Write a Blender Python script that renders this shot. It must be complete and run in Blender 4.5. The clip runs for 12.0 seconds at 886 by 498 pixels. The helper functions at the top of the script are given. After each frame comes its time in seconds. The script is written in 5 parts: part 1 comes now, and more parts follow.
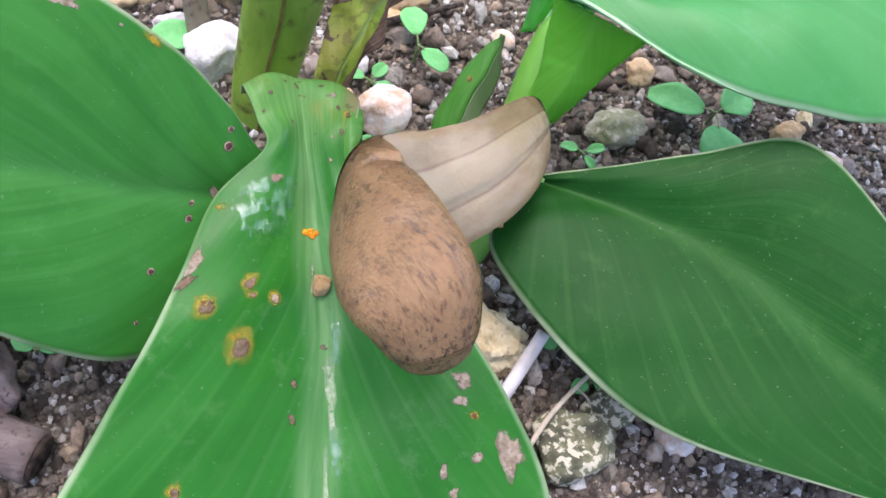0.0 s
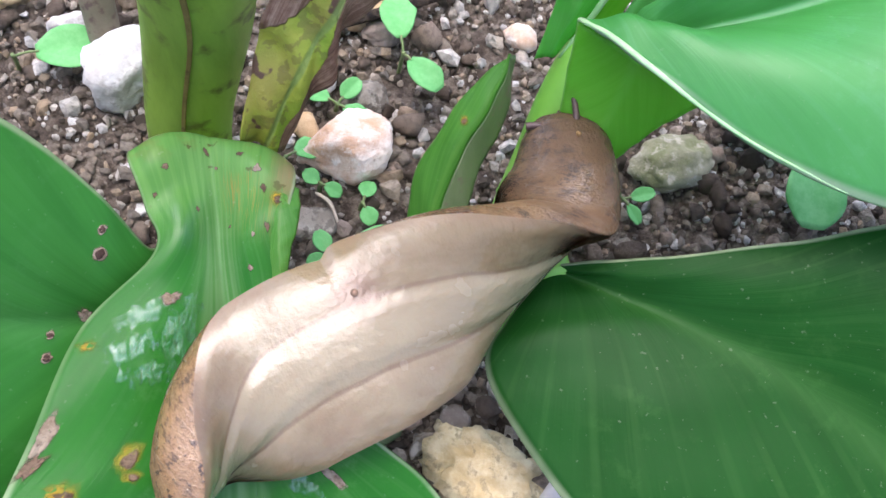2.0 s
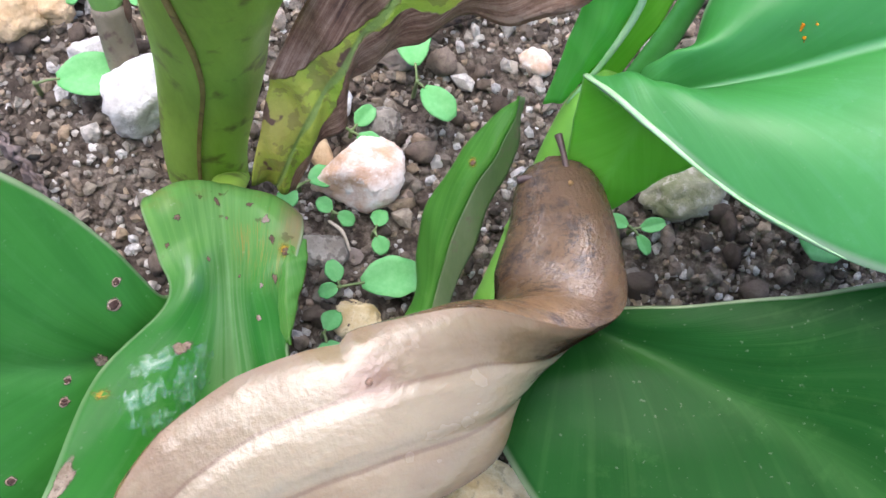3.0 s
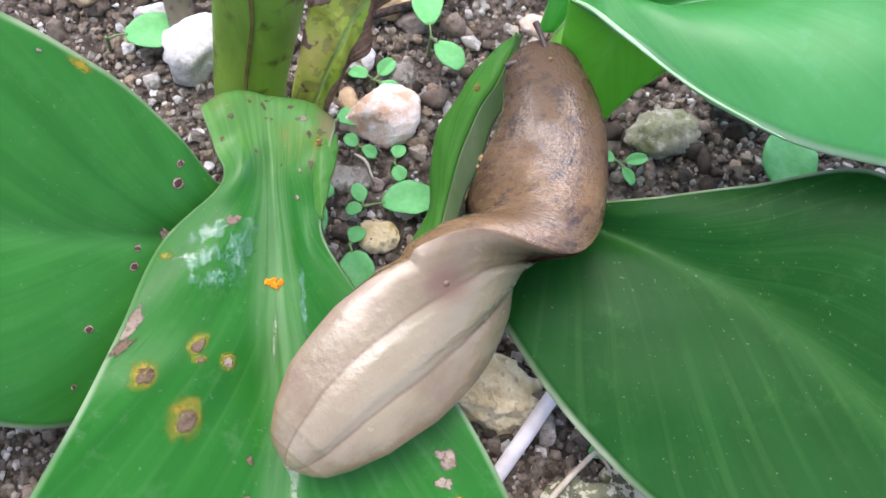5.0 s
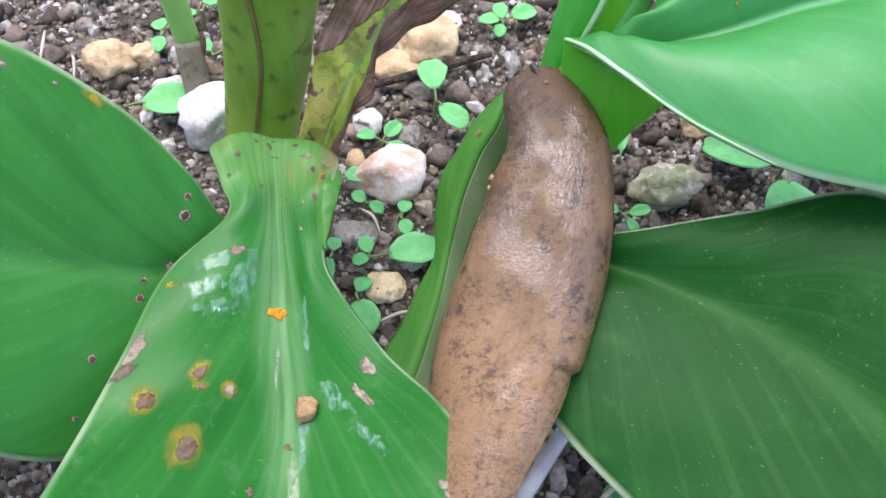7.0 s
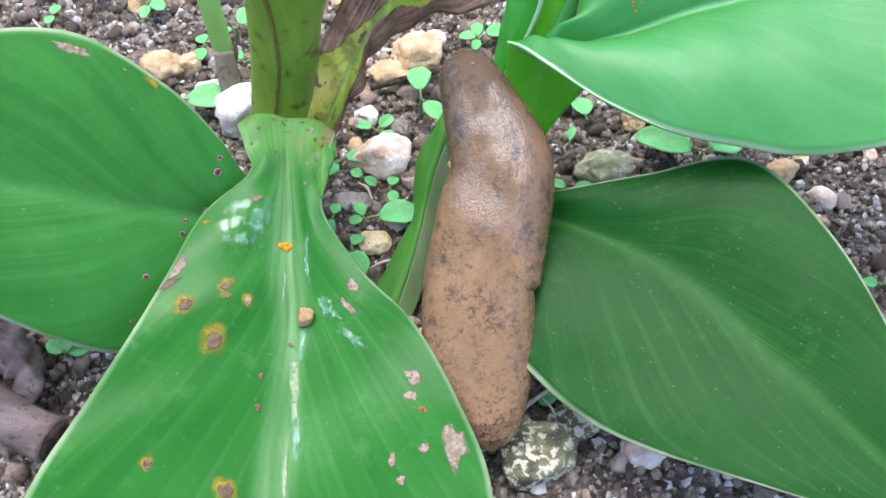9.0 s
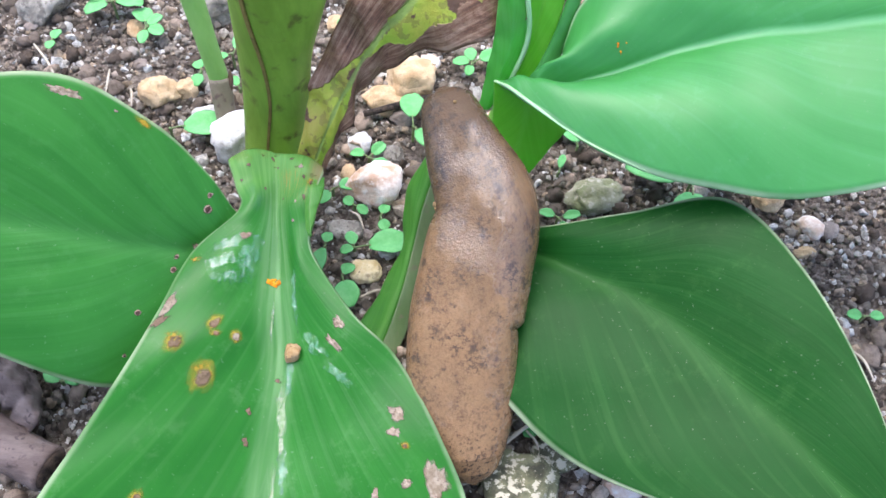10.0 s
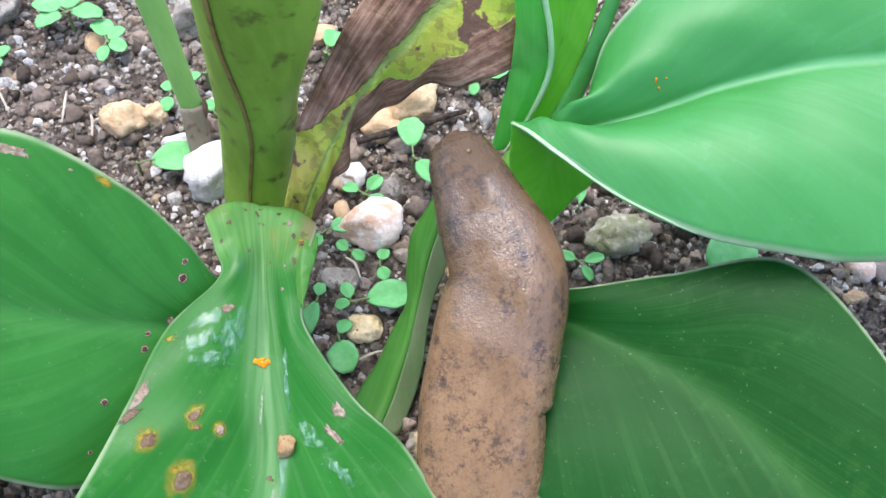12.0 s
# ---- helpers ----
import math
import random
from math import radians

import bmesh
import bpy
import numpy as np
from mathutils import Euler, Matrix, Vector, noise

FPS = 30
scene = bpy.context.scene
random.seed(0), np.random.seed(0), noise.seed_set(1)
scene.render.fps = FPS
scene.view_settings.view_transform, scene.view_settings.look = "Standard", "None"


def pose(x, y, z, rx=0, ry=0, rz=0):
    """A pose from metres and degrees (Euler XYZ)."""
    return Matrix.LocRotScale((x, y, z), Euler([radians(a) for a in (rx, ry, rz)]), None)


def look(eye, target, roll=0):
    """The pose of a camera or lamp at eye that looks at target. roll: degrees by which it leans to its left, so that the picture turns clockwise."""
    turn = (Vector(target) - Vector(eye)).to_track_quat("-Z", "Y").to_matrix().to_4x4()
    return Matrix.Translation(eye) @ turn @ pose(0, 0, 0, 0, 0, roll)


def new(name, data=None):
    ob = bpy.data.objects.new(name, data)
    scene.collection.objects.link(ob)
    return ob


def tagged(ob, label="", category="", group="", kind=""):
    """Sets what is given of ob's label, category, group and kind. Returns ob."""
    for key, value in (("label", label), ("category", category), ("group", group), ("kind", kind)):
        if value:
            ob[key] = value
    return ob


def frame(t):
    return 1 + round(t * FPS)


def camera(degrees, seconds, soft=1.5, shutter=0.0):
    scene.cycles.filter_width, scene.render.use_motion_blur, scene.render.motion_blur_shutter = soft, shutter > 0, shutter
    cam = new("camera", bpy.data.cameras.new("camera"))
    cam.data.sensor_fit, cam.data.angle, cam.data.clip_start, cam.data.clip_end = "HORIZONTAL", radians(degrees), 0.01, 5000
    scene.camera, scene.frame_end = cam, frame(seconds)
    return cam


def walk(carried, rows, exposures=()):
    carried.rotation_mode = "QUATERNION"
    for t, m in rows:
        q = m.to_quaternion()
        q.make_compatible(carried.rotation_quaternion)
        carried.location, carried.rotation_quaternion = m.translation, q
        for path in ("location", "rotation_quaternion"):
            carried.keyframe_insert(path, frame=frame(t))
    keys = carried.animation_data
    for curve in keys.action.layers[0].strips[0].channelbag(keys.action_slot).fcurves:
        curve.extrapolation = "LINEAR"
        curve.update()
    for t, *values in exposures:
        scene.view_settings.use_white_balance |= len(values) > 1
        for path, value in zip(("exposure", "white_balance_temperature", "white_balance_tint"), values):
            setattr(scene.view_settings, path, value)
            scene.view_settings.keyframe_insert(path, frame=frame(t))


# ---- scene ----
cam = camera(50, 12.0)
walk(cam, [
    (0.0, pose(-0.0493, 0.0388, 0.2109, 25.06, -9.56, -4.89)),
    (0.5, pose(-0.0439, 0.0617, 0.2111, 22.15, -7.89, -4.20)),
    (1.0, pose(-0.0288, 0.0761, 0.1809, 20.01, -6.53, -3.72)),
    (1.5, pose(-0.0258, 0.0924, 0.1677, 19.10, -6.47, -3.56)),
    (2.0, pose(-0.0261, 0.0961, 0.1708, 18.80, -6.81, -3.54)),
    (2.5, pose(-0.0240, 0.1064, 0.1750, 17.06, -6.22, -3.01)),
    (3.0, pose(-0.0219, 0.1096, 0.1786, 15.59, -5.17, -2.12)),
    (3.5, pose(-0.0221, 0.1099, 0.1791, 15.03, -4.57, -1.60)),
    (3.7, pose(-0.0229, 0.1020, 0.1795, 16.38, -4.66, -1.71)),
    (5.3, pose(-0.0227, 0.0618, 0.1963, 22.72, -3.95, -1.81)),
    (5.5, pose(-0.0391, 0.0540, 0.1943, 25.60, -6.23, -3.31)),
    (6.0, pose(-0.0523, 0.0493, 0.1747, 29.38, -7.24, -4.30)),
    (6.5, pose(-0.0266, 0.0615, 0.1907, 27.05, -3.60, -2.34)),
    (7.0, pose(-0.0184, 0.0511, 0.1877, 29.05, -2.17, -1.92)),
    (7.5, pose(-0.0187, 0.0572, 0.1961, 27.34, -2.75, -1.17)),
    (7.7, pose(-0.0094, 0.0514, 0.1935, 28.64, -1.35, -0.30)),
    (9.3, pose(-0.0034, 0.0013, 0.2268, 32.46, -0.31, -0.24)),
    (9.5, pose(0.0000, 0.0000, 0.2275, 33.00, -0.00, 0.00)),
    (10.0, pose(0.0020, 0.0156, 0.2332, 30.55, 0.09, 0.42)),
    (10.5, pose(0.0026, 0.0139, 0.2293, 30.95, 0.34, 0.23)),
    (11.0, pose(-0.0080, 0.0316, 0.2361, 28.66, -0.23, -1.18)),
    (11.5, pose(-0.0253, 0.0432, 0.2267, 29.31, -2.80, -2.02)),
    (12.0, pose(-0.0054, 0.0524, 0.2185, 27.81, -0.61, -1.01)),
], exposures=[(0.0, 0.97, 6150, 20), (3.7, 0.96, 6150, 18), (7.7, 1.03, 6000, 17), (9.3, 1.1, 6000, 15), (12.0, 1.1, 6000, 15)])

# ---- light ----
world = bpy.data.worlds.new("sky")
scene.world = world
world.use_nodes = True
wn = world.node_tree
sky = wn.nodes.new("ShaderNodeTexSky")
sky.sky_type, sky.sun_disc = "NISHITA", False
sky.sun_elevation, sky.sun_rotation = radians(72), radians(335)
sky.air_density, sky.dust_density = 1.0, 4.0
wn.nodes["Background"].inputs["Strength"].default_value = 0.215
wn.links.new(sky.outputs["Color"], wn.nodes["Background"].inputs["Color"])
sun_data = bpy.data.lights.new("sun", "SUN")
sun_data.energy, sun_data.angle, sun_data.color = 0.95, radians(50), (0.95, 0.98, 0.98)
sun = new("sun", sun_data)
sun.matrix_world = look((-0.14, 0.43, 1.0), (0, 0.15, 0))

# ---- materials ----
CM = 0.01


class Nodes:
    """A small wrapper to build node materials."""

    def __init__(self, name):
        self.mat = bpy.data.materials.new(name)
        self.mat.use_nodes = True
        self.tree = self.mat.node_tree
        self.bsdf = self.tree.nodes["Principled BSDF"]
        self.out = self.tree.nodes["Material Output"]

    def add(self, kind, **values):
        n = self.tree.nodes.new("ShaderNode" + kind)
        for k, v in values.items():
            n.inputs[k.replace("_", " ")].default_value = v
        return n

    def link(self, a, b):
        self.tree.links.new(a, b)

    def coords(self, kind="Object"):
        return self.add("TexCoord").outputs[kind]

    def noise(self, scale, detail=4.0, rough=0.55, vec=None, stretch=None):
        n = self.add("TexNoise", Scale=scale, Detail=detail, Roughness=rough)
        vec = vec or self.coords()
        if stretch:
            m = self.add("Mapping")
            m.inputs["Scale"].default_value = stretch
            self.link(vec, m.inputs["Vector"])
            vec = m.outputs["Vector"]
        self.link(vec, n.inputs["Vector"])
        return n.outputs["Fac"]

    def ramp(self, fac, stops):
        n = self.add("ValToRGB")
        e = n.color_ramp.elements
        while len(e) < len(stops):
            e.new(0.5)
        for i, (p, c) in enumerate(stops):
            e[i].position, e[i].color = p, (*c, 1) if len(c) == 3 else c
        self.link(fac, n.inputs["Fac"])
        return n.outputs["Color"]

    def mask(self, fac, low, high):
        n = self.add("MapRange")
        n.interpolation_type = "SMOOTHSTEP"
        n.inputs["From Min"].default_value, n.inputs["From Max"].default_value = low, high
        self.link(fac, n.inputs["Value"])
        return n.outputs["Result"]

    def mix(self, fac, a, b, kind="MIX"):
        n = self.tree.nodes.new("ShaderNodeMix")
        n.data_type, n.blend_type = "RGBA", kind
        for sock, v in ((n.inputs["Factor"], fac), (n.inputs["A"], a), (n.inputs["B"], b)):
            if isinstance(v, (int, float)):
                sock.default_value = v
            elif isinstance(v, tuple):
                sock.default_value = (*v, 1)
            else:
                self.link(v, sock)
        return n.outputs["Result"]

    def math(self, op, a, b=0.0):
        n = self.add("Math")
        n.operation = op
        for sock, v in zip(n.inputs, (a, b)):
            if isinstance(v, (int, float)):
                sock.default_value = v
            else:
                self.link(v, sock)
        return n.outputs["Value"]

    def bump(self, height, strength, dist):
        n = self.add("Bump", Strength=strength, Distance=dist)
        self.link(height, n.inputs["Height"])
        self.link(n.outputs["Normal"], self.bsdf.inputs["Normal"])
        return n

    def set(self, colour=None, rough=None, **values):
        for name, v in (("Base Color", colour), ("Roughness", rough)):
            if v is None:
                continue
            if isinstance(v, tuple):
                self.bsdf.inputs[name].default_value = (*v, 1)
            elif isinstance(v, (int, float)):
                self.bsdf.inputs[name].default_value = v
            else:
                self.link(v, self.bsdf.inputs[name])
        for k, v in values.items():
            self.bsdf.inputs[k.replace("_", " ")].default_value = v
        return self


def leaf_material(name, dark, light, rib, glow, rough=0.34, rim=(0.5, 0.55, 0.36), slant=1.7, dirt=0.13, band=0.14, streak=0.5, spec=0.4, neck=None, wet=False, thin_leaf=0.3, rib_mix=0.32):
    """A blade: u runs along the midrib, v across it from -1 to 1 (stored as 0 to 1)."""
    m = Nodes(name)
    sep = m.add("SeparateXYZ")
    m.link(m.coords("UV"), sep.inputs["Vector"])
    u, v = sep.outputs["X"], sep.outputs["Y"]
    signed = m.math("SUBTRACT", m.math("MULTIPLY", v, 2.0), 1.0)
    across = m.math("ABSOLUTE", signed)
    along = m.math("SUBTRACT", u, m.math("MULTIPLY", m.math("POWER", across, 0.8), 1.0 / slant))
    vein = m.add("CombineXYZ")
    m.link(along, vein.inputs["X"])
    m.link(m.math("MULTIPLY", signed, 0.05), vein.inputs["Y"])
    wide = m.noise(14.0, 3.0, 0.5, vein.outputs["Vector"])
    thin = m.noise(44.0, 3.0, 0.6, vein.outputs["Vector"])
    tone = m.mask(m.noise(38.0, 5.0), 0.3, 0.72)
    col = m.mix(m.math("ADD", 0.15, m.math("MULTIPLY", m.math("ADD", tone, m.mask(wide, 0.35, 0.65)), 0.35)), dark, light)
    mottle = m.math("MULTIPLY", m.mask(m.noise(230.0, 5.0, 0.68), 0.5, 0.66), m.mask(m.noise(55.0, 3.0), 0.42, 0.62))
    col = m.mix(m.math("MULTIPLY", mottle, 0.16), col, rib)
    line = m.math("MULTIPLY", m.mask(thin, 0.58, 0.66), m.mask(m.noise(26.0, 2.0), 0.38, 0.6))
    col = m.mix(m.math("MULTIPLY", line, streak * 0.15), col, rib)
    # long side veins, fine and uneven
    beat = m.math("SINE", m.math("ADD", m.math("MULTIPLY", along, 74.0), m.math("MULTIPLY", m.noise(9.0, 3.0, 0.6, vein.outputs["Vector"]), 7.0)))
    long_vein = m.math("MULTIPLY", m.mask(beat, 0.72, 1.0), m.mask(m.noise(30.0, 3.0), 0.3, 0.7))
    col = m.mix(m.math("MULTIPLY", long_vein, streak * 0.4), col, rib)
    grain = m.add("CombineXYZ")
    m.link(m.math("MULTIPLY", u, 0.35), grain.inputs["X"])
    m.link(m.math("MULTIPLY", signed, 1.6), grain.inputs["Y"])
    strands = m.mask(m.noise(9.0, 2.0, 0.5, grain.outputs["Vector"]), 0.36, 0.64)
    if neck:
        # a broad pale rib at the neck that narrows down the blade, in long strands
        half = m.math("MAXIMUM", 0.1, m.math("SUBTRACT", 0.62, m.math("MULTIPLY", u, 0.8)))
        mid = m.math("SUBTRACT", 1.0, m.mask(m.math("DIVIDE", across, half), 0.2, 1.35))
        col = m.mix(m.math("MULTIPLY", mid, m.math("ADD", 0.25, m.math("MULTIPLY", strands, 0.4))), col, rib)
        at_neck = m.math("SUBTRACT", 1.0, m.mask(u, 0.15, 0.34))
        col = m.mix(m.math("MULTIPLY", at_neck, m.math("ADD", 0.55, m.math("MULTIPLY", strands, 0.28))), col, neck)
        sore = m.math("MULTIPLY", m.math("SUBTRACT", 1.0, m.mask(u, 0.05, 0.17)), m.mask(m.noise(150.0, 5.0, 0.65), 0.5, 0.62))
        col = m.mix(m.math("MULTIPLY", sore, 0.55), col, (0.2, 0.12, 0.03))
        # ochre streaks along the strands of the side that dries
        scorched = m.math("MULTIPLY", m.math("MULTIPLY", m.mask(signed, 0.0, 0.3), m.math("SUBTRACT", 1.0, m.mask(u, 0.2, 0.3))), m.math("MULTIPLY", m.mask(m.noise(34.0, 3.0, 0.6, grain.outputs["Vector"]), 0.5, 0.62), m.mask(m.noise(85.0, 4.0, 0.6), 0.42, 0.6)))
        col = m.mix(m.math("MULTIPLY", scorched, 0.75), col, (0.34, 0.24, 0.05))
        dry = m.math("MULTIPLY", m.math("MULTIPLY", m.mask(signed, 0.62, 0.95), m.math("SUBTRACT", 1.0, m.mask(u, 0.16, 0.24))), m.mask(m.noise(130.0, 4.0, 0.6), 0.36, 0.56))
        col = m.mix(m.math("MULTIPLY", dry, 0.8), col, (0.27, 0.19, 0.1))
        specks = m.math("MULTIPLY", m.math("SUBTRACT", 1.0, m.mask(u, 0.1, 0.26)), m.mask(m.noise(420.0, 3.0, 0.5), 0.66, 0.7))
        col = m.mix(m.math("MULTIPLY", specks, 0.85), col, (0.07, 0.03, 0.018))
    else:
        mid = m.math("SUBTRACT", 1.0, m.mask(across, band * 0.15, band))
        col = m.mix(m.math("MULTIPLY", mid, rib_mix), col, rib)
    edge = m.math("MULTIPLY", m.mask(across, 0.965, 0.992), m.math("ADD", 0.3, m.math("MULTIPLY", m.mask(m.noise(60.0, 3.0), 0.35, 0.65), 0.5)))
    col = m.mix(edge, col, rim)
    dust = m.math("MULTIPLY", m.mask(m.noise(900.0, 2.0), 0.68, 0.76), dirt)
    col = m.mix(dust, col, (0.45, 0.5, 0.35))
    height = m.math("ADD", m.math("MULTIPLY", thin, 0.5), m.math("MULTIPLY", m.noise(110.0, 4.0), 1.2))
    m.bump(m.math("ADD", height, m.math("MULTIPLY", m.noise(45.0, 3.0), 2.5)), 0.3, 0.0005)
    gloss = m.math("ADD", m.math("MULTIPLY", m.noise(70.0, 4.0), 0.24), rough - 0.12)
    if wet:
        # a wet streak beside the rib below the neck
        place = m.math("MULTIPLY", m.math("MULTIPLY", m.mask(u, 0.21, 0.25), m.math("SUBTRACT", 1.0, m.mask(u, 0.31, 0.37))), m.math("MULTIPLY", m.mask(signed, -0.85, -0.6), m.math("SUBTRACT", 1.0, m.mask(signed, -0.22, -0.1))))
        film = m.math("MULTIPLY", place, m.mask(m.noise(75.0, 4.0, 0.6, stretch=(1, 0.5, 1)), 0.44, 0.58))
        gloss = m.mix(film, gloss, (0.08, 0.08, 0.08))
    m.set(col, gloss, Specular_IOR_Level=spec)
    if wet:
        m.link(m.math("ADD", spec, m.math("MULTIPLY", film, 0.9)), m.bsdf.inputs["Specular IOR Level"])
    through_light = m.add("BsdfTranslucent")
    m.link(m.mix(0.5, col, glow), through_light.inputs["Color"])
    both = m.add("MixShader", Fac=thin_leaf)
    m.link(m.bsdf.outputs["BSDF"], both.inputs[1])
    m.link(through_light.outputs["BSDF"], both.inputs[2])
    m.link(both.outputs["Shader"], m.out.inputs["Surface"])
    return m.mat


def withered_material():
    """A dying blade: brown and crisp from the edges in, yellow-green and spotted by the midrib."""
    m = Nodes("withered_blade")
    sep = m.add("SeparateXYZ")
    m.link(m.coords("UV"), sep.inputs["Vector"])
    u, v = sep.outputs["X"], sep.outputs["Y"]
    signed = m.math("SUBTRACT", m.math("MULTIPLY", v, 2.0), 1.0)
    across = m.math("ABSOLUTE", signed)
    ragged = m.math("ADD", across, m.math("MULTIPLY", m.math("SUBTRACT", m.noise(170.0, 3.0, 0.5), 0.5), 0.5))
    # one half keeps a yellow strip by the midrib at its base, the other stays green towards the tip
    near_base = m.math("SUBTRACT", 1.0, m.mask(u, 0.3, 0.5))
    one = m.math("MULTIPLY", m.math("SUBTRACT", 1.0, m.mask(signed, -0.04, 0.04)), near_base)
    other = m.math("MULTIPLY", m.mask(signed, -0.04, 0.04), m.mask(u, 0.45, 0.62))
    front = m.math("ADD", 0.08, m.math("ADD", m.math("MULTIPLY", one, 0.5), m.math("MULTIPLY", other, 0.5)))
    front = m.math("ADD", front, m.math("MULTIPLY", m.math("SUBTRACT", 1.0, m.mask(u, 0.2, 0.36)), 0.5))
    brown = m.mask(m.math("SUBTRACT", ragged, front), -0.01, 0.02)
    spots = m.mask(m.noise(330.0, 3.0), 0.55, 0.59)
    blots = m.mask(m.noise(85.0, 4.0, 0.6), 0.55, 0.58)
    green = m.mix(m.mask(m.noise(60.0, 4.0), 0.35, 0.65), (0.26, 0.4, 0.03), (0.48, 0.48, 0.06))
    green = m.mix(m.math("MULTIPLY", one, m.mask(m.noise(90.0, 3.0), 0.35, 0.6)), green, (0.38, 0.34, 0.06))
    green = m.mix(m.math("MAXIMUM", m.math("MULTIPLY", spots, 0.4), blots), green, (0.13, 0.07, 0.04))
    fibre = m.add("CombineXYZ")
    m.link(m.math("MULTIPLY", u, 0.35), fibre.inputs["X"])
    m.link(signed, fibre.inputs["Y"])
    strands = m.math("ADD", m.math("MULTIPLY", m.noise(14.0, 6.0, 0.7, fibre.outputs["Vector"]), 0.6), m.math("MULTIPLY", m.noise(140.0, 6.0, 0.7), 0.4))
    crisp = m.ramp(strands, [(0.38, (0.06, 0.026, 0.013)), (0.49, (0.18, 0.092, 0.05)), (0.62, (0.36, 0.235, 0.15))])
    col = m.mix(brown, green, crisp)
    rib = m.math("SUBTRACT", 1.0, m.mask(across, 0.05, 0.11))
    col = m.mix(m.math("MULTIPLY", rib, 0.8), col, (0.24, 0.34, 0.08))
    m.bump(m.math("ADD", m.noise(200.0, 6.0, 0.7), m.math("MULTIPLY", brown, 0.4)), 0.8, 0.0014)
    m.set(col, 0.6, Specular_IOR_Level=0.4)
    return m.mat


def plain_material(name, a, b, scale, rough=0.7, relief=0.4, dist=0.0006, stretch=None, extra=None, spec=0.4):
    m = Nodes(name)
    col = m.mix(m.mask(m.noise(scale, 6.0, 0.65, stretch=stretch), 0.32, 0.68), a, b)
    if extra:
        col = m.mix(m.math("MULTIPLY", m.mask(m.noise(scale * 3.1, 4.0), 0.56, 0.7), 0.8), col, extra)
    m.bump(m.noise(scale * 2.5, 6.0, 0.7, stretch=stretch), relief, dist)
    m.set(col, rough, Specular_IOR_Level=spec)
    return m.mat


def lesion_material(name, a, b, extra, fade, ragged, strength=1.0):
    """A blotch whose outline frays into the leaf: u runs from its middle to its rim."""
    m = Nodes(name)
    sep = m.add("SeparateXYZ")
    m.link(m.coords("UV"), sep.inputs["Vector"])
    col = m.mix(m.mask(m.noise(520.0, 5.0, 0.65), 0.35, 0.65), a, b)
    col = m.mix(m.math("MULTIPLY", m.mask(m.noise(1100.0, 4.0), 0.55, 0.68), 0.8), col, extra)
    out_to = m.math("ADD", sep.outputs["X"], m.math("MULTIPLY", m.math("SUBTRACT", m.noise(480.0, 4.0, 0.6), 0.5), ragged))
    cover = m.math("MULTIPLY", m.math("SUBTRACT", 1.0, m.mask(out_to, fade, 0.98)), strength)
    m.bump(m.noise(900.0, 5.0, 0.7), 0.7, 0.0005)
    m.set(col, 0.75, Specular_IOR_Level=0.15)
    m.link(cover, m.bsdf.inputs["Alpha"])
    return m.mat


def wet_glare_material():
    """A film of water on a leaf: uneven, mirroring, its glare painted pale."""
    m = Nodes("water_film_glare")
    sep = m.add("SeparateXYZ")
    m.link(m.coords("UV"), sep.inputs["Vector"])
    out_to = m.math("ADD", sep.outputs["X"], m.math("MULTIPLY", m.math("SUBTRACT", m.noise(900.0, 5.0, 0.7, stretch=(1.0, 0.45, 1.0)), 0.49), 3.6))
    cover = m.math("MULTIPLY", m.math("SUBTRACT", 1.0, m.mask(out_to, 0.0, 0.95)), 0.66)
    m.bump(m.math("ADD", m.noise(900.0, 3.0, 0.6, stretch=(1.0, 0.45, 1.0)), m.noise(110.0, 2.0)), 0.8, 0.0012)
    # the pale green base colour stands in for sky glare on the film
    m.set((0.1, 0.32, 0.13), 0.13, Specular_IOR_Level=1.0, Coat_Weight=1.0, Coat_Roughness=0.1)
    m.link(cover, m.bsdf.inputs["Alpha"])
    return m.mat


def stone_material(name, a, b, speck, low=0.55, high=0.68, much=0.7):
    m = Nodes(name)
    info = m.add("ObjectInfo").outputs["Random"]
    col = m.mix(m.mask(m.noise(120.0, 8.0, 0.7), 0.35, 0.65), a, b)
    col = m.mix(m.math("MULTIPLY", m.mask(m.noise(420.0, 4.0, 0.65), low, high), much), col, speck)
    col = m.mix(m.math("MULTIPLY", info, 0.25), col, b)
    m.bump(m.noise(300.0, 7.0, 0.65), 0.7, 0.0018)
    m.set(col, 0.85, Specular_IOR_Level=0.25)
    return m.mat


def gravel_material(name, stops):
    m = Nodes(name)
    isl = m.add("NewGeometry").outputs["Random Per Island"]
    col = m.ramp(isl, stops)
    col = m.mix(m.math("MULTIPLY", m.mask(m.noise(700.0, 6.0, 0.7), 0.4, 0.7), 0.5), col, (0.08, 0.06, 0.045))
    m.bump(m.noise(700.0, 7.0, 0.75), 0.9, 0.0016)
    m.set(col, 0.9, Specular_IOR_Level=0.2)
    return m.mat


def soil_material():
    m = Nodes("soil")
    col = m.ramp(m.noise(260.0, 9.0, 0.72), [(0.32, (0.032, 0.025, 0.019)), (0.46, (0.14, 0.11, 0.085)), (0.58, (0.32, 0.265, 0.21)), (0.72, (0.64, 0.58, 0.5))])
    col = m.mix(m.math("MULTIPLY", m.mask(m.noise(18.0, 3.0), 0.4, 0.7), 0.4), col, (0.13, 0.1, 0.08))
    m.bump(m.noise(420.0, 9.0, 0.75), 1.0, 0.003)
    m.set(col, 0.95, Specular_IOR_Level=0.15)
    return m.mat


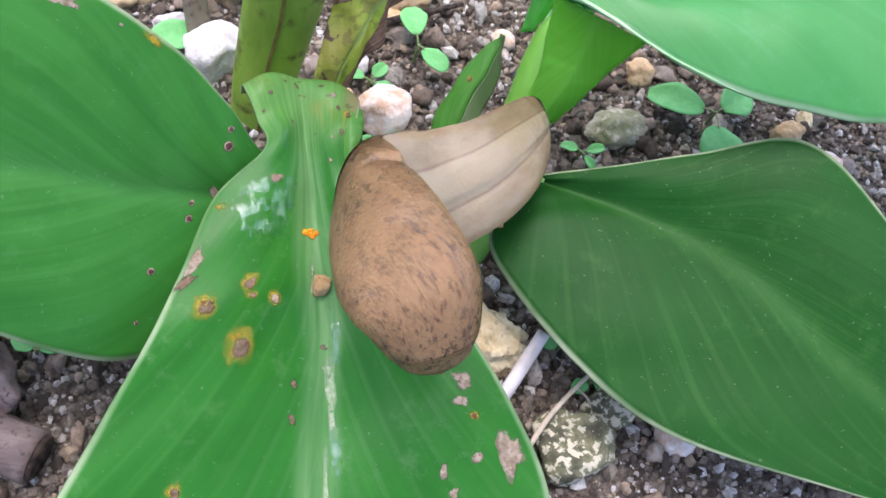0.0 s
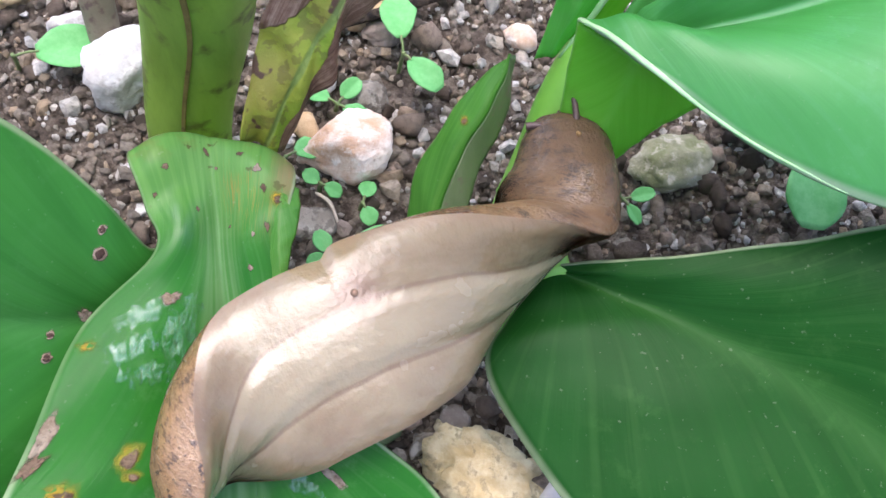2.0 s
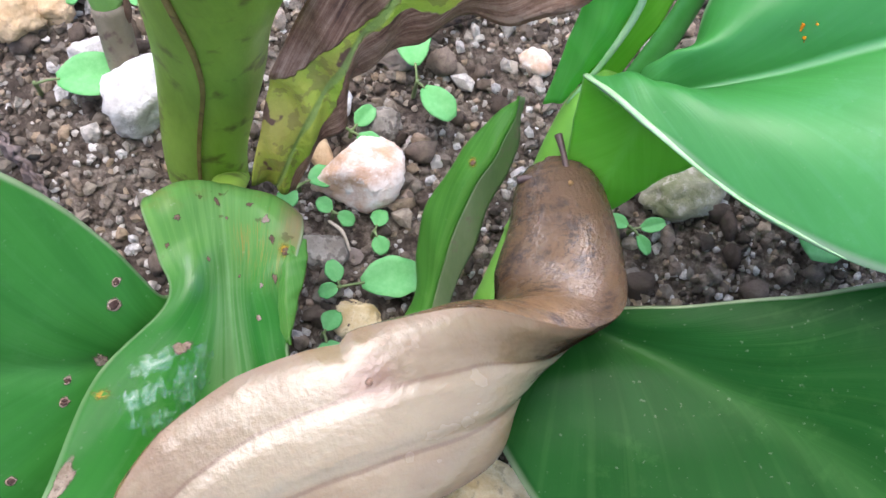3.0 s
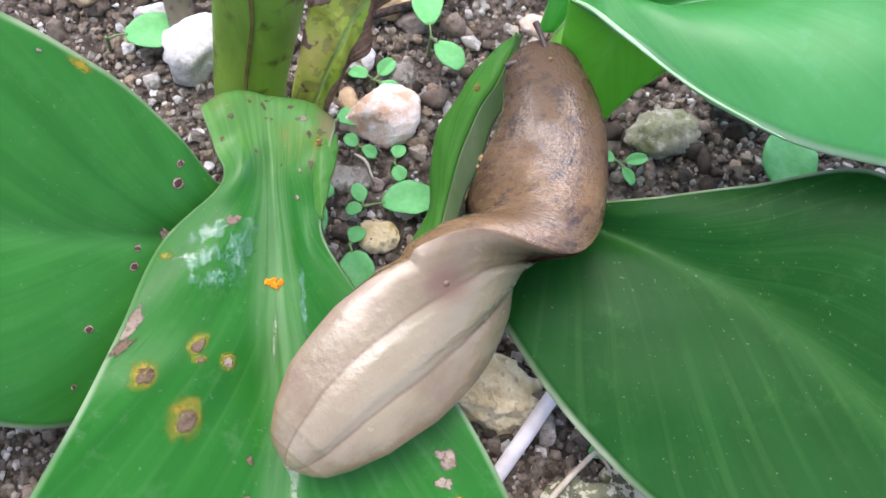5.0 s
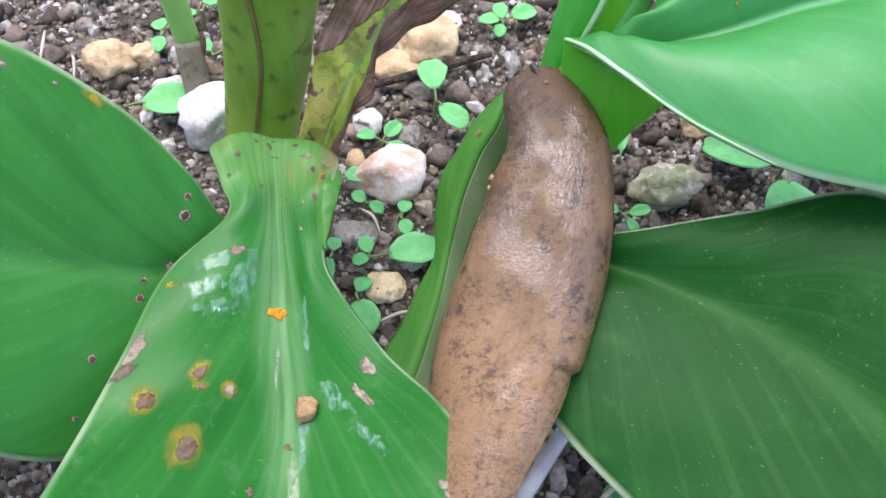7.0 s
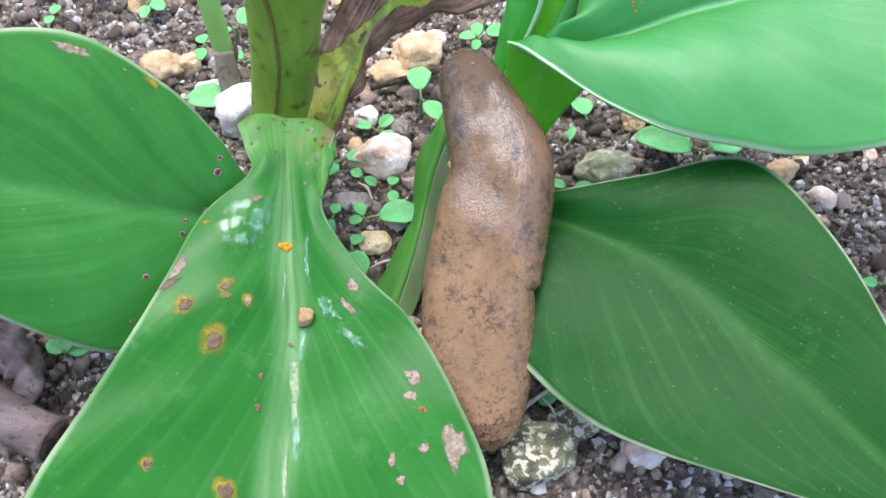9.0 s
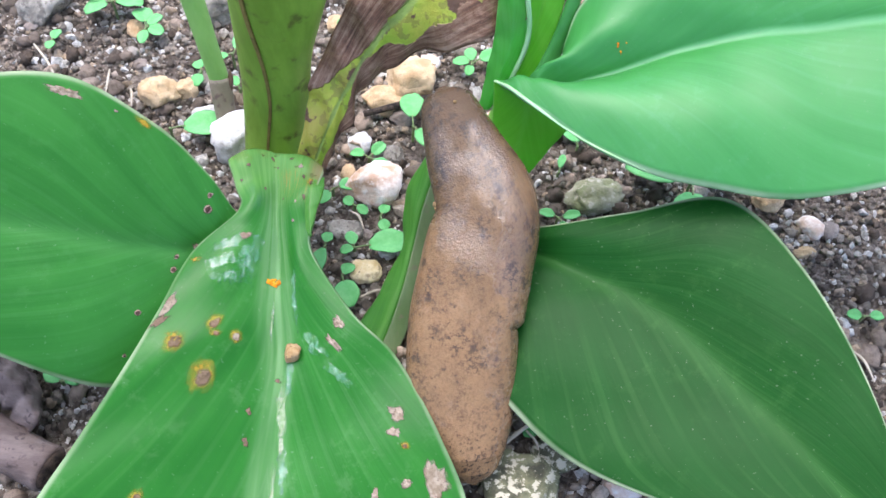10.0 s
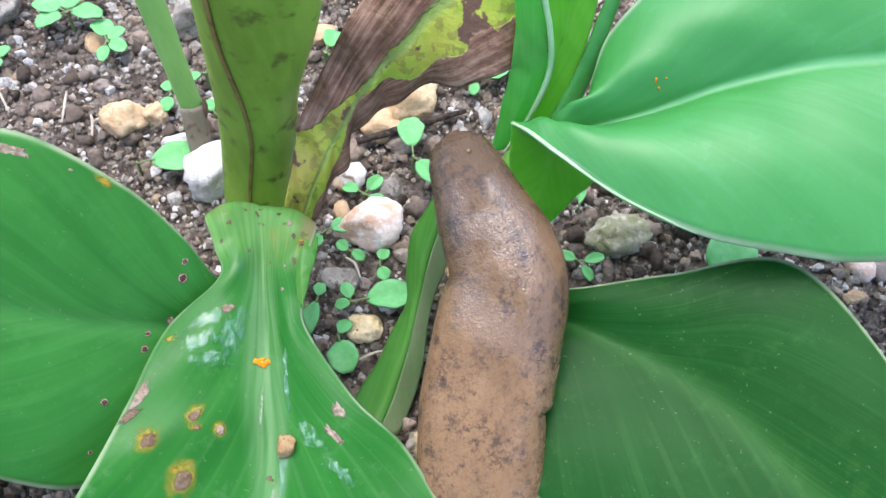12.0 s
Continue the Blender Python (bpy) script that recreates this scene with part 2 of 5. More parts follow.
def slug_material(name, sole=False):
    """Skin, in the body's own length (x), width (y) and height (z)."""
    m = Nodes(name)
    body = m.add("Attribute")
    body.attribute_name = "body"
    m.coords = lambda kind="Object": body.outputs["Vector"]
    if sole:
        tone = m.mask(m.noise(160.0, 5.0, 0.6, stretch=(0.5, 1.0, 1.0)), 0.3, 0.7)
        col = m.mix(tone, (0.23, 0.157, 0.08), (0.31, 0.232, 0.132))
        col = m.mix(m.math("MULTIPLY", m.mask(m.noise(60.0, 3.0), 0.5, 0.75), 0.4), col, (0.24, 0.138, 0.082))
        side = m.add("Attribute")
        side.attribute_name = "across"
        out_to = m.math("ABSOLUTE", m.math("ADD", side.outputs["Fac"], m.math("MULTIPLY", m.math("SUBTRACT", m.noise(140.0, 3.0), 0.5), 0.07)))
        strip = m.math("SUBTRACT", 1.0, m.mask(out_to, 0.3, 0.36))
        col = m.mix(m.math("MULTIPLY", strip, 0.42), col, (0.38, 0.3, 0.185))
        groove = m.math("SUBTRACT", 1.0, m.mask(m.math("ABSOLUTE", m.math("SUBTRACT", out_to, 0.37)), 0.008, 0.035))
        col = m.mix(m.math("MULTIPLY", groove, 0.45), col, (0.16, 0.085, 0.05))
        brim = m.mask(out_to, 0.86, 1.0)
        col = m.mix(m.math("MULTIPLY", brim, 0.4), col, (0.27, 0.165, 0.1))
        away = m.add("VectorMath")
        away.operation = "DISTANCE"
        m.link(m.coords(), away.inputs[0])
        away.inputs[1].default_value = (0.0579, 0.0062, -0.0045)
        col = m.mix(m.math("MULTIPLY", m.math("SUBTRACT", 1.0, m.mask(away.outputs["Value"], 0.001, 0.0055)), 0.75), col, (0.2, 0.1, 0.055))
        m.bump(m.math("ADD", m.math("MULTIPLY", m.noise(750.0, 3.0, 0.6), 0.9), m.math("MULTIPLY", m.noise(230.0, 2.0), 1.6)), 0.42, 0.0006)
        m.set(col, m.math("ADD", m.math("MULTIPLY", m.noise(120.0, 3.0), 0.32), 0.05), Specular_IOR_Level=0.5, Subsurface_Weight=0.15, Subsurface_Scale=0.002, Coat_Weight=0.5, Coat_Roughness=0.07)
    else:
        tone = m.mask(m.noise(110.0, 6.0, 0.6), 0.3, 0.7)
        col = m.mix(tone, (0.15, 0.085, 0.04), (0.26, 0.153, 0.076))
        sep = m.add("SeparateXYZ")
        m.link(m.coords(), sep.inputs["Vector"])
        col = m.mix(m.math("MULTIPLY", m.math("SUBTRACT", 1.0, m.mask(sep.outputs["X"], 0.004, 0.04)), 0.7), col, (0.075, 0.047, 0.03))
        col = m.mix(m.math("MULTIPLY", m.mask(sep.outputs["X"], 0.025, 0.08), 0.75), col, (0.355, 0.2, 0.095))
        clouds = m.mask(m.noise(60.0, 4.0, 0.6, stretch=(0.7, 1.0, 1.0)), 0.44, 0.7)
        col = m.mix(m.math("MULTIPLY", clouds, 0.28), col, (0.1, 0.06, 0.032))
        grain = m.mask(m.noise(1500.0, 3.0, 0.6), 0.45, 0.7)
        col = m.mix(m.math("MULTIPLY", grain, 0.3), col, (0.1, 0.055, 0.028))
        patch = m.mask(m.noise(170.0, 5.0, 0.7), 0.42, 0.6)
        fleck = m.mask(m.noise(360.0, 6.0, 0.75), 0.47, 0.62)
        col = m.mix(m.math("MULTIPLY", m.math("MULTIPLY", patch, fleck), 0.75), col, (0.035, 0.025, 0.022))
        dots = m.mask(m.noise(850.0, 4.0, 0.65), 0.55, 0.61)
        col = m.mix(m.math("MULTIPLY", m.math("MULTIPLY", dots, m.math("ADD", m.math("MULTIPLY", m.mask(m.noise(90.0, 4.0), 0.4, 0.64), 0.5), m.math("MULTIPLY", m.mask(sep.outputs["X"], 0.07, 0.088), 0.5))), 0.85), col, (0.03, 0.02, 0.017))
        # broken dark lines, mostly across the body
        veins = m.math("ABSOLUTE", m.math("SUBTRACT", m.noise(240.0, 5.0, 0.65, stretch=(1.3, 0.8, 0.8)), 0.5))
        inked = m.math("MULTIPLY", m.math("SUBTRACT", 1.0, m.mask(veins, 0.006, 0.03)), m.mask(m.noise(130.0, 4.0, 0.65), 0.5, 0.62))
        col = m.mix(m.math("MULTIPLY", inked, m.math("SUBTRACT", 0.7, m.math("MULTIPLY", m.mask(sep.outputs["X"], 0.06, 0.085), 0.4))), col, (0.03, 0.022, 0.02))
        wrinkle = m.noise(420.0, 4.0, 0.6, stretch=(0.45, 1.0, 1.0))
        m.bump(m.math("ADD", m.math("ADD", m.noise(1700.0, 3.0, 0.6), m.noise(220.0, 4.0)), wrinkle), 0.5, 0.0005)
        flank = m.math("MULTIPLY", m.mask(sep.outputs["Y"], 0.001, 0.007), 0.1)
        wet = m.mask(m.math("ADD", m.noise(75.0, 4.0, 0.6), flank), 0.5, 0.64)
        gloss = m.math("SUBTRACT", m.math("ADD", m.math("MULTIPLY", m.noise(150.0, 3.0), 0.3), 0.34), m.math("MULTIPLY", wet, 0.38))
        m.set(col, gloss, Specular_IOR_Level=0.3, Subsurface_Weight=0.12, Subsurface_Scale=0.003)
        m.link(m.math("ADD", 0.2, m.math("MULTIPLY", wet, 0.5)), m.bsdf.inputs["Specular IOR Level"])
    return m.mat


FRONT_BLADE = leaf_material("glossy_leaf", (0.016, 0.125, 0.013), (0.034, 0.205, 0.023), (0.22, 0.4, 0.16), (0.1, 0.45, 0.03), rough=0.22, rim=(0.36, 0.47, 0.26), spec=0.18, streak=0.2, neck=(0.155, 0.355, 0.075), wet=True, thin_leaf=0.26)
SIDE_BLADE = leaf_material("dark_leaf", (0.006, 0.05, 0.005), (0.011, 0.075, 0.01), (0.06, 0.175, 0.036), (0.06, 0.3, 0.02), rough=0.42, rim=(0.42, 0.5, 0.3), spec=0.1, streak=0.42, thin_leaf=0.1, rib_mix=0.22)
BROAD_BLADE = leaf_material("broad_leaf_green", (0.02, 0.14, 0.017), (0.05, 0.24, 0.036), (0.1, 0.29, 0.08), (0.08, 0.4, 0.02), rough=0.34, rim=(0.42, 0.5, 0.3), spec=0.16, streak=0.3, thin_leaf=0.26, rib_mix=0.2)
YOUNG_BLADE = leaf_material("fresh_leaf", (0.045, 0.28, 0.05), (0.08, 0.365, 0.085), (0.16, 0.5, 0.22), (0.16, 0.6, 0.09), rough=0.44, rim=(0.5, 0.66, 0.42), dirt=0.1, streak=0.35, thin_leaf=0.38, spec=0.62, band=0.05, rib_mix=0.4)
ROLLED_BLADE = leaf_material("rolled_leaf_green", (0.17, 0.56, 0.11), (0.26, 0.68, 0.2), (0.25, 0.66, 0.26), (0.25, 0.75, 0.12), rough=0.42, rim=(0.5, 0.66, 0.42), dirt=0.05, streak=0.3, spec=0.3, thin_leaf=0.72)
SHEATH = leaf_material("sheath_green", (0.045, 0.19, 0.02), (0.09, 0.3, 0.035), (0.16, 0.38, 0.07), (0.15, 0.45, 0.03), rough=0.42, rim=(0.25, 0.33, 0.12), dirt=0.1, spec=0.25)
INNER_BLADE = leaf_material("inner_leaf_green", (0.17, 0.5, 0.045), (0.26, 0.64, 0.09), (0.3, 0.68, 0.14), (0.35, 0.8, 0.08), rough=0.4, rim=(0.4, 0.6, 0.3), dirt=0.05, streak=0.2, spec=0.3, thin_leaf=0.65)
MARGIN = plain_material("sheath_margin_brown", (0.13, 0.09, 0.02), (0.24, 0.19, 0.05), 120.0, 0.7, 0.5, extra=(0.05, 0.025, 0.012))
SPIKE = plain_material("spike_green", (0.03, 0.18, 0.025), (0.06, 0.26, 0.05), 90.0, 0.4, 0.2, 0.0002)
WITHERED = withered_material()
STEM = plain_material("stem_green", (0.14, 0.25, 0.025), (0.28, 0.46, 0.06), 45.0, 0.45, 0.3, stretch=(1, 1, 0.25), extra=(0.09, 0.09, 0.022), spec=0.25)
LEAF_BASE = plain_material("leaf_base_green", (0.15, 0.4, 0.045), (0.24, 0.53, 0.09), 60.0, 0.4, 0.25, 0.0003, stretch=(1, 0.3, 0.3))
CURL = leaf_material("curled_margin_green", (0.045, 0.2, 0.02), (0.1, 0.29, 0.045), (0.2, 0.3, 0.09), (0.15, 0.5, 0.05), rough=0.3, rim=(0.24, 0.14, 0.06), dirt=0.1, spec=0.3, streak=0.7, thin_leaf=0.2)
SHOOT = plain_material("shoot_green", (0.15, 0.36, 0.065), (0.26, 0.5, 0.13), 80.0, 0.45, 0.3, stretch=(1, 1, 0.15))
SHOOT_BASE = plain_material("shoot_base_mauve", (0.16, 0.14, 0.09), (0.24, 0.2, 0.14), 120.0, 0.6, 0.4, extra=(0.1, 0.06, 0.05))
DEAD = plain_material("dead_brown_leaf", (0.09, 0.05, 0.032), (0.23, 0.145, 0.1), 110.0, 0.75, 0.9, 0.0015, stretch=(1, 0.4, 1), extra=(0.035, 0.018, 0.012))
LITTER = plain_material("litter_brown", (0.1, 0.072, 0.062), (0.21, 0.165, 0.145), 150.0, 0.7, 0.9, 0.001, stretch=(0.3, 1, 1), extra=(0.04, 0.025, 0.022))
DARK_ROT = plain_material("rotten_pith", (0.02, 0.014, 0.012), (0.12, 0.085, 0.06), 500.0, 0.95, 1.0, 0.002)
STRAW = plain_material("straw", (0.38, 0.32, 0.23), (0.55, 0.48, 0.38), 200.0, 0.7, 0.4)
PALE_STALK = plain_material("pale_stalk", (0.58, 0.54, 0.52), (0.75, 0.72, 0.7), 160.0, 0.5, 0.3)
WEED = plain_material("seedling_green", (0.1, 0.36, 0.1), (0.19, 0.49, 0.18), 160.0, 0.55, 0.3, 0.0002, spec=0.25)
WEED_STEM = plain_material("seedling_stem", (0.14, 0.22, 0.07), (0.22, 0.26, 0.12), 300.0, 0.6, 0.2)
LESION = lesion_material("lesion_brown", (0.1, 0.068, 0.036), (0.2, 0.14, 0.09), (0.045, 0.028, 0.018), 0.5, 0.6)
LESION_PALE = lesion_material("lesion_grey", (0.2, 0.15, 0.095), (0.34, 0.28, 0.2), (0.1, 0.065, 0.045), 0.55, 0.6)
PIT = lesion_material("lesion_pit", (0.05, 0.028, 0.02), (0.1, 0.06, 0.045), (0.02, 0.012, 0.01), 0.65, 0.5)
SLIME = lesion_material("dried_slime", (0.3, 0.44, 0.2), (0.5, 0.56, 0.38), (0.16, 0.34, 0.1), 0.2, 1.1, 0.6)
HALO = lesion_material("lesion_halo", (0.4, 0.27, 0.025), (0.26, 0.28, 0.035), (0.3, 0.16, 0.02), 0.2, 0.95, 0.8)
ORANGE = lesion_material("orange_rust", (0.75, 0.3, 0.01), (0.62, 0.2, 0.01), (0.8, 0.5, 0.05), 0.6, 1.2)
WET_GLARE = wet_glare_material()
DROPPING = plain_material("tan_crumb", (0.32, 0.19, 0.07), (0.48, 0.33, 0.16), 400.0, 0.7, 0.9, 0.0008, extra=(0.12, 0.06, 0.03))
STONE_WHITE = stone_material("white_limestone", (0.45, 0.42, 0.37), (0.8, 0.79, 0.76), (0.3, 0.26, 0.22), 0.54, 0.68, 0.6)
STONE_PINK = stone_material("pink_limestone", (0.6, 0.37, 0.22), (0.88, 0.79, 0.7), (0.9, 0.86, 0.8))
STONE_ORANGE = stone_material("ochre_stone", (0.42, 0.27, 0.13), (0.66, 0.5, 0.31), (0.3, 0.2, 0.12))
STONE_MOSS = stone_material("mossy_stone", (0.2, 0.215, 0.1), (0.38, 0.36, 0.25), (0.55, 0.5, 0.4), 0.52, 0.64)
STONE_PALE = stone_material("pale_rough_stone", (0.2, 0.175, 0.14), (0.42, 0.39, 0.33), (0.1, 0.085, 0.068), 0.5, 0.6, 0.8)
STONE_LICHEN = stone_material("lichen_stone", (0.05, 0.05, 0.035), (0.24, 0.24, 0.13), (0.62, 0.58, 0.44), 0.5, 0.56, 0.9)
STONE_GREY = stone_material("grey_stone", (0.2, 0.16, 0.13), (0.32, 0.27, 0.23), (0.45, 0.4, 0.34))
STONE_YELLOW = stone_material("yellow_stone", (0.6, 0.43, 0.18), (0.85, 0.75, 0.5), (0.3, 0.2, 0.1), 0.53, 0.66, 0.75)
CLOD = gravel_material("soil_clod", [(0.0, (0.08, 0.06, 0.044)), (0.35, (0.2, 0.155, 0.118)), (0.7, (0.4, 0.32, 0.25)), (0.9, (0.55, 0.41, 0.29)), (1.0, (0.68, 0.6, 0.51))])
PALE_RIM = plain_material("pale_leaf_rim", (0.24, 0.5, 0.2), (0.38, 0.6, 0.32), 120.0, 0.5, 0.2, 0.0002)
BRACT_FOLD = plain_material("bract_fold_green", (0.08, 0.14, 0.045), (0.15, 0.2, 0.09), 90.0, 0.5, 0.3, 0.0003, stretch=(1, 0.3, 0.3), extra=(0.14, 0.12, 0.08))
SOIL = soil_material()
GRAVEL = gravel_material("gravel_grains", [(0.0, (0.07, 0.056, 0.043)), (0.2, (0.19, 0.155, 0.12)), (0.42, (0.36, 0.305, 0.24)), (0.58, (0.26, 0.23, 0.19)), (0.7, (0.5, 0.38, 0.25)), (0.8, (0.52, 0.47, 0.39)), (0.9, (0.74, 0.7, 0.63)), (1.0, (0.84, 0.82, 0.77))])
MANTLE, SOLE = slug_material("slug_mantle"), slug_material("slug_sole", True)
EYESTALK = plain_material("eyestalk_skin", (0.055, 0.035, 0.03), (0.1, 0.065, 0.055), 500.0, 0.4, 0.4, 0.0003)
GROOVE = plain_material("sole_groove", (0.2, 0.12, 0.07), (0.32, 0.2, 0.13), 300.0, 0.3, 0.3, 0.0002)

# ---- building helpers ----


def mesh_of(name, verts, faces, smooth=True, uvs=None):
    me = bpy.data.meshes.new(name)
    me.from_pydata([tuple(map(float, v)) for v in verts], [], [tuple(map(int, f)) for f in faces])
    if uvs is not None:
        layer = me.uv_layers.new(name="UVMap")
        for loop in me.loops:
            layer.data[loop.index].uv = uvs[loop.vertex_index]
    me.polygons.foreach_set("use_smooth", [smooth] * len(me.polygons))
    me.update()
    return me


def part(name, me, material, parent=None, label=""):
    """Links a mesh as one object under a thing or a part."""
    ob = new(name, me)
    if not me.materials:
        me.materials.append(material)
    if parent:
        ob.parent = parent
    return tagged(ob, label)


def thing(name, label, category, group="", at=(0, 0, 0)):
    ob = new(name)
    ob.location = Vector(at)
    ob.empty_display_size = 0.01
    return tagged(ob, label, category, group)


def spline(points, n):
    """n points evenly along a smooth curve through the given ones."""
    p = np.array(points, float)
    p = np.vstack([2 * p[0] - p[1], p, 2 * p[-1] - p[-2]])
    k = len(p) - 3
    out = []
    for t in np.linspace(0, k, n * 4):
        i = min(int(t), k - 1)
        f = t - i
        a, b, c, d = p[i:i + 4]
        out.append(0.5 * (2 * b + (c - a) * f + (2 * a - 5 * b + 4 * c - d) * f**2 + (3 * b - a - 3 * c + d) * f**3))
    return np.array(out)


def even(points, n, by=3):
    """The same, at equal distances (by the first so many columns)."""
    q = spline(points, max(n, 40))
    s = np.r_[0, np.cumsum(np.linalg.norm(np.diff(q[:, :by], axis=0), axis=1))]
    t = np.linspace(0, s[-1], n)
    return np.stack([np.interp(t, s, q[:, j]) for j in range(q.shape[1])], 1), s[-1]


class Blade:
    """A leaf blade laid over three rails in centimetres: one edge, the midrib and the other edge."""

    def __init__(self, edge_a, middle, edge_b, ns=90, nv=33, ripple=0.03, crease=0.12, bulge=0.0):
        n = ns
        a, m, b = (spline(r, n)[:: 4] for r in (edge_a, middle, edge_b))
        self.grid = np.zeros((len(m), nv, 3))
        for j, v in enumerate(np.linspace(-1, 1, nv)):
            side = a if v < 0 else b
            w = abs(v)
            chord = m + (side - m) * w
            quad = m + (b - a) / 2 * v + ((a + b) / 2 - m) * v * v
            self.grid[:, j] = 0.5 * chord + 0.5 * quad
        s = np.linspace(0, 1, len(m))[:, None]
        v = np.linspace(-1, 1, nv)[None]
        du, dv = np.gradient(self.grid, axis=0), np.gradient(self.grid, axis=1)
        nrm = np.cross(du, dv)
        nrm /= np.linalg.norm(nrm, axis=2, keepdims=True) + 1e-9
        if nrm[len(m) // 2, nv // 2, 2] < 0:
            nrm = -nrm
        wave = ripple * (np.sin(s * 23 + 2 * np.abs(v) + np.sign(v)) * np.abs(v) ** 1.5 + 0.6 * np.sin(s * 41 + 5 * v))
        groove = -crease * np.exp(-(v / 0.06) ** 2)
        swell = bulge * np.sin(np.pi * np.abs(v) ** 1.2) * np.sin(np.pi * np.clip(s * 1.1, 0, 1)) ** 0.7
        self.grid = self.grid + nrm * (wave + groove + swell)[..., None]
        self.normal, self.ns, self.nv = nrm, len(m), nv

    def mesh(self, name, v0=0, v1=None, thick=0.05):
        """The blade, or the strip of it between two columns, with thickness."""
        v1 = self.nv - 1 if v1 is None else v1
        cols = range(v0, v1 + 1)
        k = len(cols)
        top = self.grid[:, v0:v1 + 1].reshape(-1, 3)
        low = (self.grid - self.normal * thick)[:, v0:v1 + 1].reshape(-1, 3)
        off, faces = len(top), []
        for i in range(self.ns - 1):
            for j in range(k - 1):
                q = (i * k + j, i * k + j + 1, i * k + k + j + 1, i * k + k + j)
                faces += [q, tuple(off + x for x in reversed(q))]
        rim = [i * k for i in range(self.ns)] + [(self.ns - 1) * k + j for j in range(1, k)] + [i * k + k - 1 for i in range(self.ns - 2, -1, -1)] + list(range(k - 2, 0, -1))
        for p, q in zip(rim, rim[1:] + rim[:1]):
            faces.append((p, q, off + q, off + p))
        uv = [(i / (self.ns - 1), j / (self.nv - 1)) for i in range(self.ns) for j in cols] * 2
        me = mesh_of(name, np.vstack([top, low]) * CM, faces, True, uv)
        bm = bmesh.new()
        bm.from_mesh(me)
        bmesh.ops.recalc_face_normals(bm, faces=bm.faces)
        bm.to_mesh(me)
        bm.free()
        return me

    def near(self, x, y):
        d = (self.grid[..., 0] - x) ** 2 + (self.grid[..., 1] - y) ** 2
        return np.unravel_index(d.argmin(), d.shape)

    def frame_at(self, x, y):
        i, j = self.near(x, y)
        n = self.normal[i, j]
        p = self.grid[i, j]
        # slide along the surface to the asked place
        z = p[2] - ((x - p[0]) * n[0] + (y - p[1]) * n[1]) / n[2]
        return np.array([x, y, z]), n


def patch_mesh(name, blade, x, y, rx, ry, turn, rng, lift, rough=0.28, bump=0.0):
    """A thin uneven patch that lies on a blade."""
    c, n = blade.frame_at(x, y)
    e1 = np.cross([0, 1, 0], n)
    e1 /= np.linalg.norm(e1)
    e2 = np.cross(n, e1)
    k, rings = 34, 4
    amp = [rng.uniform(-rough, rough) for _ in range(9)]
    ph = [rng.uniform(0, 6.28) for _ in range(9)]
    verts, faces, uvs = [], [], []
    for r in range(1, rings + 1):
        for a in range(k):
            uvs.append((r / rings, a / k))
            th = a * 2 * math.pi / k
            w = 1 + sum(amp[q] * 3 / (q + 2.5) * math.sin((q + 2) * th + ph[q]) for q in range(9)) * (r / rings)
            dx, dy = rx * w * r / rings * math.cos(th), ry * w * r / rings * math.sin(th)
            px, py = dx * math.cos(turn) - dy * math.sin(turn), dx * math.sin(turn) + dy * math.cos(turn)
            at = c + e1 * px + e2 * py
            q, m = blade.frame_at(at[0], at[1])
            h = lift * (1.0 if r < rings else -0.6) + bump * (1 - (r / rings) ** 2) * (0.7 + 0.6 * rng.random())
            verts.append((q + m * h) * CM)
    verts.append((c + n * (lift + bump)) * CM)
    for r in range(rings - 1):
        for a in range(k):
            b = (a + 1) % k
            faces.append((r * k + a, (r + 1) * k + a, (r + 1) * k + b, r * k + b))
    faces += [(len(verts) - 1, a, (a + 1) % k) for a in range(k)]
    uvs.append((0.0, 0.0))
    return mesh_of(name, verts, faces, True, uvs)


def tube(name, points, radii, sides=16, flat=1.0, ridges=0.0, ridge_n=7):
    """A stalk along points (cm) with radii (cm)."""
    p, _ = even([(*q, r) for q, r in zip(points, radii)], max(12, 6 * len(points)))
    t = np.gradient(p[:, :3], axis=0)
    t /= np.linalg.norm(t, axis=1, keepdims=True)
    side = np.array([1.0, 0, 0]) if abs(t[0][0]) < 0.8 else np.array([0, 1.0, 0])
    verts, faces = [], []
    for i in range(len(p)):
        e2 = np.cross(t[i], side)
        e2 /= np.linalg.norm(e2)
        e1 = np.cross(e2, t[i])
        side = e1
        for a in range(sides):
            th = a * 2 * math.pi / sides
            r = p[i, 3] * (1 + ridges * math.sin(ridge_n * th))
            verts.append((p[i, :3] + e1 * r * math.cos(th) + e2 * r * flat * math.sin(th)) * CM)
    for i in range(len(p) - 1):
        for a in range(sides):
            b = (a + 1) % sides
            faces.append((i * sides + a, i * sides + b, (i + 1) * sides + b, (i + 1) * sides + a))
    faces += [tuple(reversed(range(sides))), tuple((len(p) - 1) * sides + a for a in range(sides))]
    return mesh_of(name, verts, faces)


